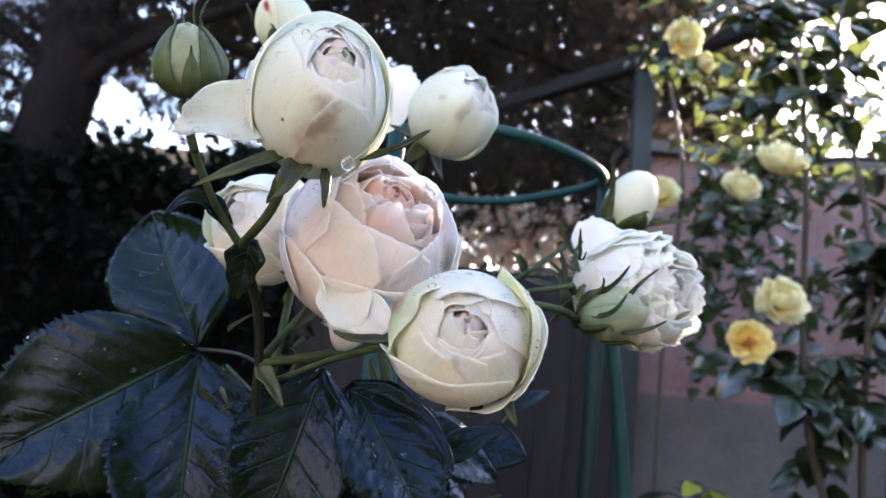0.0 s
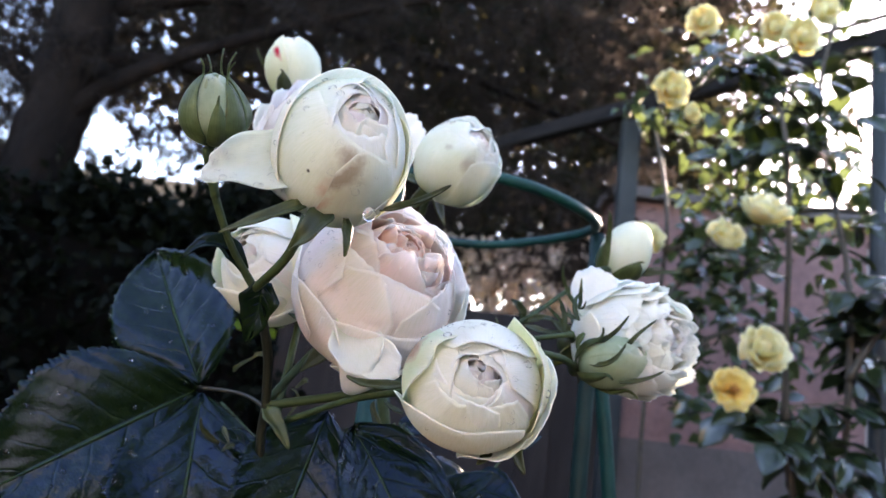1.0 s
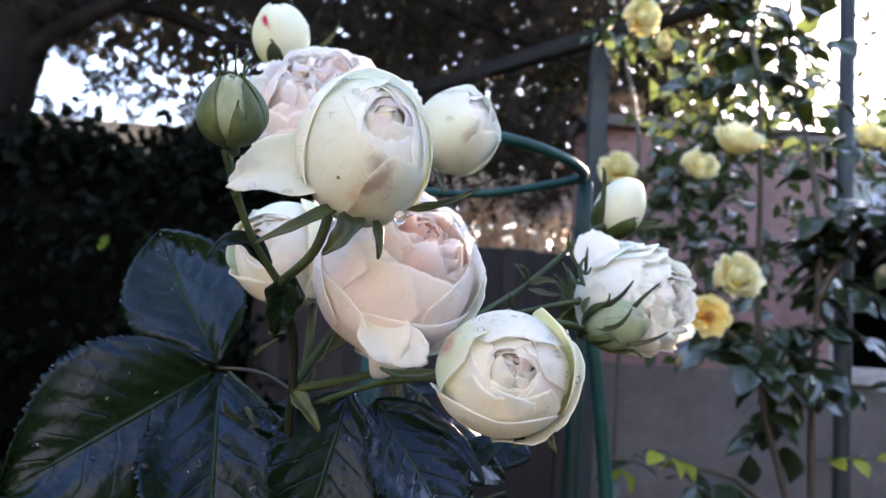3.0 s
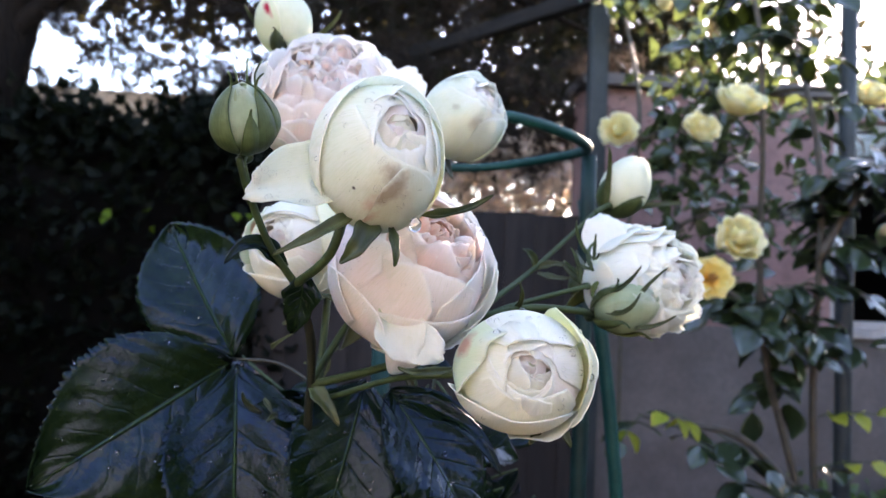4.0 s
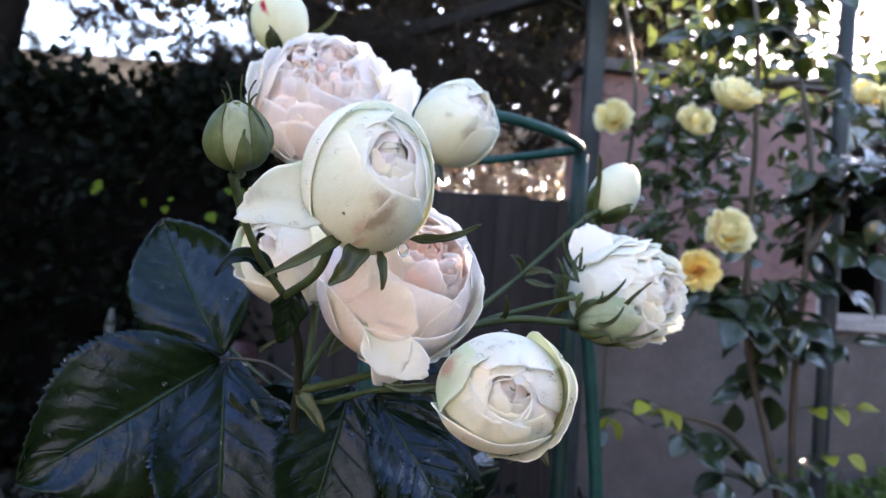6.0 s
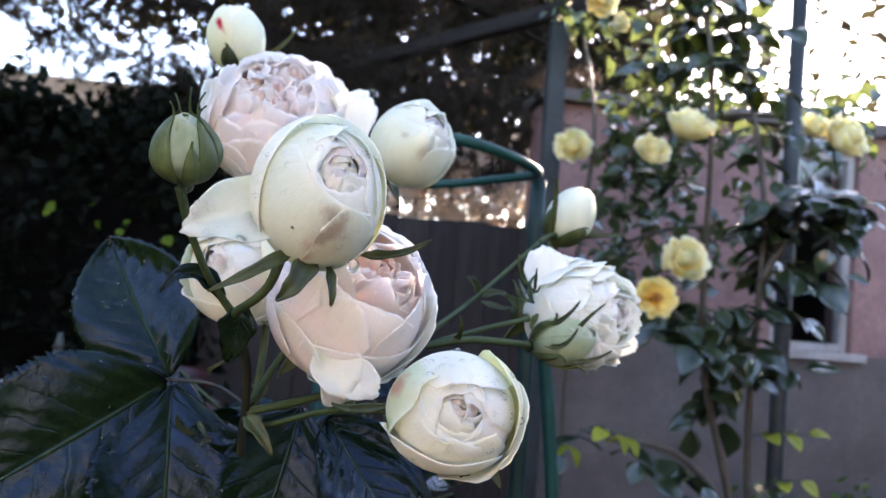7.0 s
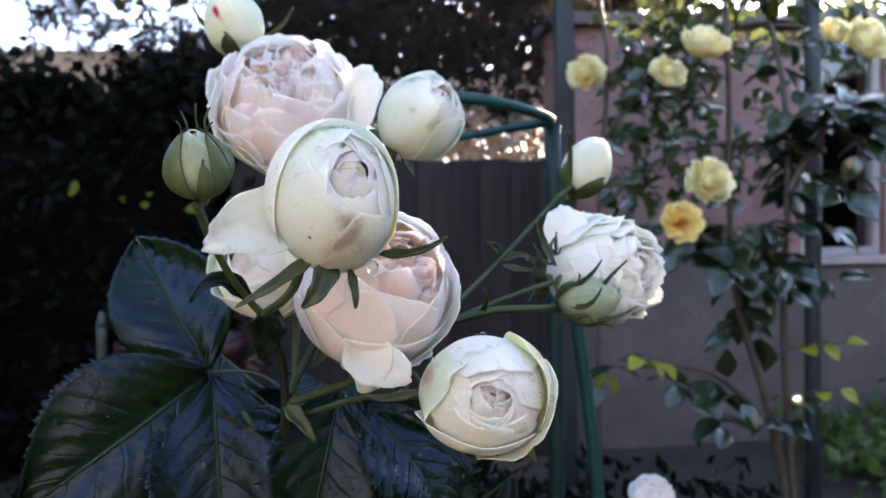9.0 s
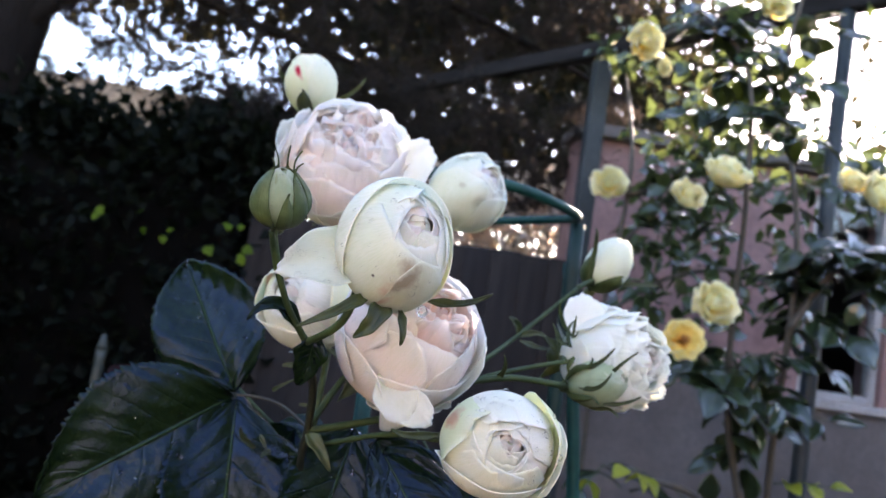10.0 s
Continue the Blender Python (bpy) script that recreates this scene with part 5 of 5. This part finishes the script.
# ---- yellow climbing rose ----
climber = thing("climbing_rose", (0.95, 1.75, 0), "climbing rose with thin brown canes and glossy leaves", "climbing rose")
CL = Vector((0.95, 1.75, 0))
CANES = [
    [(1.0, 1.75, -0.05), (0.93, 1.75, 0.4), (0.82, 1.72, 0.75), (0.78, 1.68, 1.0), (0.74, 1.6, 1.3), (0.7, 1.6, 1.6), (0.6, 1.8, 1.8)],
    [(1.02, 1.78, -0.05), (0.98, 1.8, 0.6), (0.96, 1.75, 1.2), (0.9, 1.8, 1.7), (0.95, 1.7, 2.1)],
    [(0.9, 1.72, 0.45), (0.75, 1.7, 0.58), (0.6, 1.72, 0.6), (0.52, 1.72, 0.62)],
    [(0.80, 1.7, 0.85), (0.69, 1.67, 0.92), (0.645, 1.64, 0.935)],
    [(0.96, 1.75, 1.0), (1.05, 1.7, 1.18), (1.15, 1.6, 1.2)],
]
for c in CANES:
    part("cane", tube_mesh("cane", [Vector(p) - CL for p in c], [0.011 - 0.007 * i / (len(c) - 1) for i in range(len(c))], M_CANE, 7, 0.1), climber)
rnd = random.Random(31)
leaf_kinds = [leaf_mesh("leaf", L, W, M_LEAF2, droop=0.5, seed=k, nu=7, nv=15, teeth=9) for k, (L, W) in enumerate([(0.08, 0.055), (0.095, 0.062), (0.065, 0.045)])]
lime = leaf_mesh("leaf", 0.05, 0.035, M_LIME, droop=0.5, seed=9, nu=7, nv=13, teeth=9)


def sprig(p, way, kind=None, flat=0.45):
    """Five leaflets along a short stalk."""
    way = Vector(way).normalized()
    side = way.cross(Vector((0, 0, 1))).normalized()
    L = 0.13
    part("leaf_stalk", tube_mesh("leaf_stalk", [p - CL, p + way * L * 0.5 + Vector((0, 0, 0.008)) - CL, p + way * L - CL], [0.0018, 0.0015, 0.001], M_STEM, 5), climber)
    for f, d in ((1.0, 0), (0.65, 1), (0.65, -1), (0.3, 1), (0.3, -1)):
        q = p + way * L * f
        aim = way * (1.0 if d == 0 else 0.35) + side * d + Vector((rnd.gauss(0, 0.2), rnd.gauss(0, 0.2), rnd.gauss(-0.25, 0.25)))
        me = kind if kind and rnd.random() < 0.7 else rnd.choice(leaf_kinds)
        part("leaf", me, climber, at=leaf_pose(q - CL, q - CL + aim, (rnd.gauss(0, 0.3), rnd.gauss(-flat, 0.3), 1)))


for k in range(115):
    c = CANES[rnd.choice((0, 0, 0, 1, 1, 3, 4))]
    i = rnd.randrange(len(c) - 1)
    p = Vector(c[i]).lerp(Vector(c[i + 1]), rnd.random())
    if p.z < 0.7 or (p.z > 1.75 and k % 2) or min(math.hypot(p.x - 0.04 - x, p.z - z) for x, z in ((0.69, 1.03), (0.63, 0.945), (0.66, 1.33), (0.6, 1.27))) < 0.1:
        continue
    sprig(p, (rnd.gauss(0.1, 1), rnd.gauss(0, 0.8), rnd.gauss(-0.1, 0.4)))
for p, way, kind in [((0.63, 1.66, 0.61), (-0.6, -0.5, 0.2), lime), ((0.6, 1.7, 0.6), (0.3, -0.6, -0.3), None), ((0.7, 1.7, 0.585), (0.5, -0.6, -0.4), None), ((0.75, 1.7, 0.5), (-0.2, -0.7, -0.1), None),
                     ((0.93, 1.74, 0.45), (-0.5, -0.6, 0.2), None), ((0.95, 1.75, 0.5), (0.6, -0.4, 0.2), lime), ((0.53, 1.72, 0.62), (-0.5, -0.6, -0.3), lime), ((0.98, 1.78, 0.62), (0.7, -0.3, 0.1), lime)]:
    sprig(Vector(p), way, kind, 0.05)
YEL = (ring(8, (1.0, 78), 32, M_YELLOW, 0, 0.6, 1, lip=0.08, wave=0.12, nib=0.07) + ring(8, (0.92, 88), 33, M_YELLOW, 30, 0.8, 2, lip=0.09, wave=0.13, nib=0.07)
       + ring(6, (0.76, 92), 44, M_YELLOW, 10, 1.0, 3, lip=0.1, wave=0.14, nib=0.08) + core(0.5, 0.24, [M_YELLOW], 0, 11, (118, 155), 4, (0, 0), 0.1, 0.05, 0.12, (50, 85), 0.2))
GOLD = [dict(P, mat=M_GOLD) for P in ring(6, (1.0, 70), 40, M_GOLD, 0, 0.6, 5, lip=0.08, wave=0.09, nib=0.045) + ring(6, (0.88, 78), 42, M_GOLD, 30, 0.8, 6, lip=0.09, wave=0.1) + ring(5, (0.7, 82), 44, M_GOLD, 10, 1.0, 7, lip=0.1, wave=0.11)]
M_STAMEN = plain_mat("brown_stamen", (0.34, 0.12, 0.02), (0.55, 0.24, 0.05), 300, 0.7)
Y_AT = Vector((0.6911, 1.5788, 1.0353))
yellow = rose("yellow_rose", "open pale yellow rose on the climber", Y_AT, (0.0, -0.9, 0.35), 0.05, YEL, 20, "yellow climbing roses", [], True, fine=0.7)
golden = rose("yellow_rose", "wide open golden yellow rose with a brown centre", (0.632, 1.575, 0.945), (0.0, -0.94, 0.3), 0.0475, GOLD, 27, "yellow climbing roses", [], True, fine=0.7)
YB = basis((0.0, -0.9, 0.35))
for k in range(16):
    a = 2.4 * k
    q = YB @ np.array((0.0022 * math.sqrt(k) * math.cos(a), 0.0022 * math.sqrt(k) * math.sin(a), -0.026))
    part("stamen", tube_mesh("stamen", [q, q * 1.2 + YB @ np.array((0.0, 0.0, 0.024))], [0.0008, 0.0016], M_STAMEN, 5), golden)
part("pedicel", tube_mesh("pedicel", [YB @ np.array((0, 0, -0.048)), Vector((0.03, 0.06, -0.02)), Vector((0.1, 0.1, 0.0))], [0.003, 0.003, 0.003], M_STEM, 6), golden)
part("pedicel", tube_mesh("pedicel", [YB @ np.array((0, 0, -0.052)), Vector((0.02, 0.06, -0.03)), Vector((0.075, 0.1, -0.03))], [0.003, 0.003, 0.003], M_STEM, 6), yellow)
for (x, y, z), (rx, ry, rz), size in [
    ((0.6624, 1.533, 1.334), (-35, 0, 12), 0.98), ((0.5978, 1.5727, 1.271), (-20, 30, -20), 0.75),
    ((0.64, 2.386, 1.4356), (0, -20, -10), 1.15), ((0.551, 1.8755, 1.7233), (30, 20, 15), 0.95), ((0.605, 1.86, 1.655), (20, -20, 40), 0.5),
    ((0.76, 1.593, 1.762), (25, 10, 10), 0.85), ((0.715, 1.64, 1.80), (35, -30, 0), 0.7), ((0.81, 1.58, 1.832), (20, 20, 30), 0.8), ((0.555, 1.685, 1.819), (30, -15, -10), 0.75),
    ((0.94, 1.394, 1.303), (-5, 20, 10), 0.9), ((0.90, 1.45, 1.33), (-15, -20, 10), 0.6),
]:
    o = copy_thing(yellow, pose(x, y, z, rx, ry, rz))
    o.scale = (size, size, size)

def leaf_mass(name, places, material, rnd, size=0.07):
    """Many folded leaves at the places given, joined."""
    verts, faces, uvs = [], [], []
    shape_uv = [(0.5, 0.0), (1.0, 0.4), (0.5, 0.45), (0.0, 0.4), (0.85, 0.75), (0.5, 0.8), (0.15, 0.75), (0.5, 1.0)]
    for p, way in places:
        L = size * rnd.uniform(0.6, 1.3)
        m = leaf_pose(p, Vector(p) + Vector(way), (rnd.gauss(0, 0.5), rnd.gauss(-0.4, 0.5), 1))
        k = len(verts)
        for x, y in shape_uv:
            verts.append(m @ Vector(((x - 0.5) * L * 0.66, y * L, abs(x - 0.5) * 0.25 * L - 0.25 * L * y * y)))
            uvs.append((x, y))
        faces += [(k, k + 1, k + 2), (k, k + 2, k + 3), (k + 1, k + 4, k + 5, k + 2), (k + 2, k + 5, k + 6, k + 3), (k + 4, k + 7, k + 5), (k + 5, k + 7, k + 6)]
    return shape(name, verts, faces, material, uvs)


def pergola_climber():
    rnd = random.Random(91)
    at = Vector((0.70, 2.5, 0))
    c = thing("climbing_rose", at, "leafy climbing rose tangled over the pergola beam", "climbing rose")
    canes = [
        [(0.72, 2.52, -0.05), (0.7, 2.48, 0.9), (0.72, 2.42, 1.5), (0.66, 2.5, 1.92)],
        [(0.7, 2.45, 1.2), (0.88, 2.3, 1.5), (1.0, 2.12, 1.9)],
        [(0.66, 2.5, 1.9), (0.92, 2.2, 2.02), (1.3, 1.72, 2.03), (1.6, 1.33, 2.02)],
        [(0.71, 2.45, 1.0), (0.9, 2.4, 1.15), (1.15, 2.4, 1.2), (1.35, 2.35, 1.1)],
        [(0.72, 2.42, 1.4), (0.95, 2.3, 1.5), (1.2, 2.25, 1.56), (1.6, 2.2, 1.52)],
    ]
    for line in canes:
        part("cane", tube_mesh("cane", [Vector(p) - at for p in line], [0.008] * (len(line) - 1) + [0.004], M_CANE, 6, 0.1), c)
    places = []
    for _ in range(1200):
        line = canes[rnd.choice((0, 0, 1, 1, 2, 2, 3, 3, 4, 4, 4))]
        i = rnd.randrange(len(line) - 1)
        p = Vector(line[i]).lerp(Vector(line[i + 1]), rnd.random())
        if p.z < 0.85:
            continue
        p = p + Vector((rnd.gauss(0, 0.09), rnd.gauss(0, 0.09), rnd.gauss(0, 0.09)))
        if p.x < 0.74 and p.z < 1.85:
            continue
        places.append((p - at, (rnd.gauss(0, 1), rnd.gauss(-0.2, 0.8), rnd.gauss(-0.5, 0.5))))
    tagged(part("foliage", leaf_mass("foliage", places, M_LEAF2, rnd), c), kind="stuff")


pergola_climber()

# ---- low things on the ground ----
rose("rose", "white rose low on the climber's foot", (0.318, 0.94, 0.572), (0.1, -0.4, 0.9), 0.028, OPEN, 41, ROSES, FIVE, pedicel=[(0.33, 0.98, 0.45), (0.36, 1.05, -0.02)])


def low_plants():
    rnd = random.Random(61)
    far = [(rnd.uniform(1.55, 3.2), rnd.uniform(2.1, 3.0), rnd.uniform(0.02, 0.18)) for _ in range(330)]
    ob = new("groundcover", bunch("groundcover", M_GRASS, far, (0, -0.2, 0.7), 0.06, 8, 0.05, rnd, 0.6))
    tagged(ob, "low leafy green plants at the wall's foot", "plants", kind="stuff")
    near = [(rnd.uniform(-1.5, 1.2), rnd.uniform(0.8, 2.6), rnd.uniform(0.0, 0.1)) for _ in range(500)]
    ob = new("lawn_weeds", bunch("lawn_weeds", M_IVY, near, (0, 0, 0.8), 0.06, 7, 0.05, rnd, 0.5))
    tagged(ob, "dark low weeds on shaded soil", "plants", kind="stuff")
    shy = [(rnd.uniform(-0.35, 0.35), rnd.uniform(-0.1, 0.1), rnd.uniform(-0.02, 0.14)) for _ in range(14)]
    ivy = thing("ivy", (-0.75, 2.62, 1.0), "lime-green ivy leaves on the dark hedge, coloured as if lit", "ivy")
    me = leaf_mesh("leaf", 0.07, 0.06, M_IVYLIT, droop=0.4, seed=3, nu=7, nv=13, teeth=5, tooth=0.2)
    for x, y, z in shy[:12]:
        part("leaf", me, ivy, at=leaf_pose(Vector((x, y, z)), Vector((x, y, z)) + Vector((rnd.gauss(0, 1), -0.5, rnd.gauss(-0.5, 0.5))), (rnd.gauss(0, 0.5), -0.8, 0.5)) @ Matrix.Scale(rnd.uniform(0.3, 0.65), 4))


low_plants()


def barrel():
    b = thing("plastic_tub", (-0.56, 2.05, 0), "dull dark red plastic tub standing on the soil", "tub")
    prof = [(0.13, 0.0), (0.14, 0.02), (0.165, 0.6), (0.172, 0.61), (0.174, 0.64), (0.168, 0.65), (0.158, 0.64), (0.15, 0.55), (0.12, 0.05), (0.0, 0.05)]
    n = 28
    verts = [(r * math.cos(2 * math.pi * i / n), r * math.sin(2 * math.pi * i / n), z) for r, z in prof for i in range(n)]
    faces = [(j * n + i, j * n + (i + 1) % n, (j + 1) * n + (i + 1) % n, (j + 1) * n + i) for j in range(len(prof) - 1) for i in range(n)]
    faces.append(tuple(range(n - 1, -1, -1)))
    part("tub_body", shape("tub_body", verts, faces, M_POT), b)
    handle = [(0.168, -0.05, 0.58), (0.2, -0.04, 0.56), (0.205, 0.0, 0.555), (0.2, 0.04, 0.56), (0.168, 0.05, 0.58)]
    part("handle", tube_mesh("handle", handle, 0.008, M_POT), b)


barrel()
M_PALE_STAKE = plain_mat("pale_green_stake", (0.014, 0.02, 0.016), (0.026, 0.036, 0.027), 20, 0.6)
stakes = thing("garden_stake", (-0.70, 1.8, 0), "pale green garden stake beside the tub", "stake")
part("shaft", tube_mesh("shaft", [(0, 0, -0.05), (0.01, 0, 0.4), (0.015, 0, 0.72)], 0.012, M_PALE_STAKE, 8), stakes)
part("tip", tube_mesh("tip", [(0.015, 0, 0.715), (0.016, 0, 0.75)], [0.014, 0.005], M_PALE_STAKE, 8), stakes)
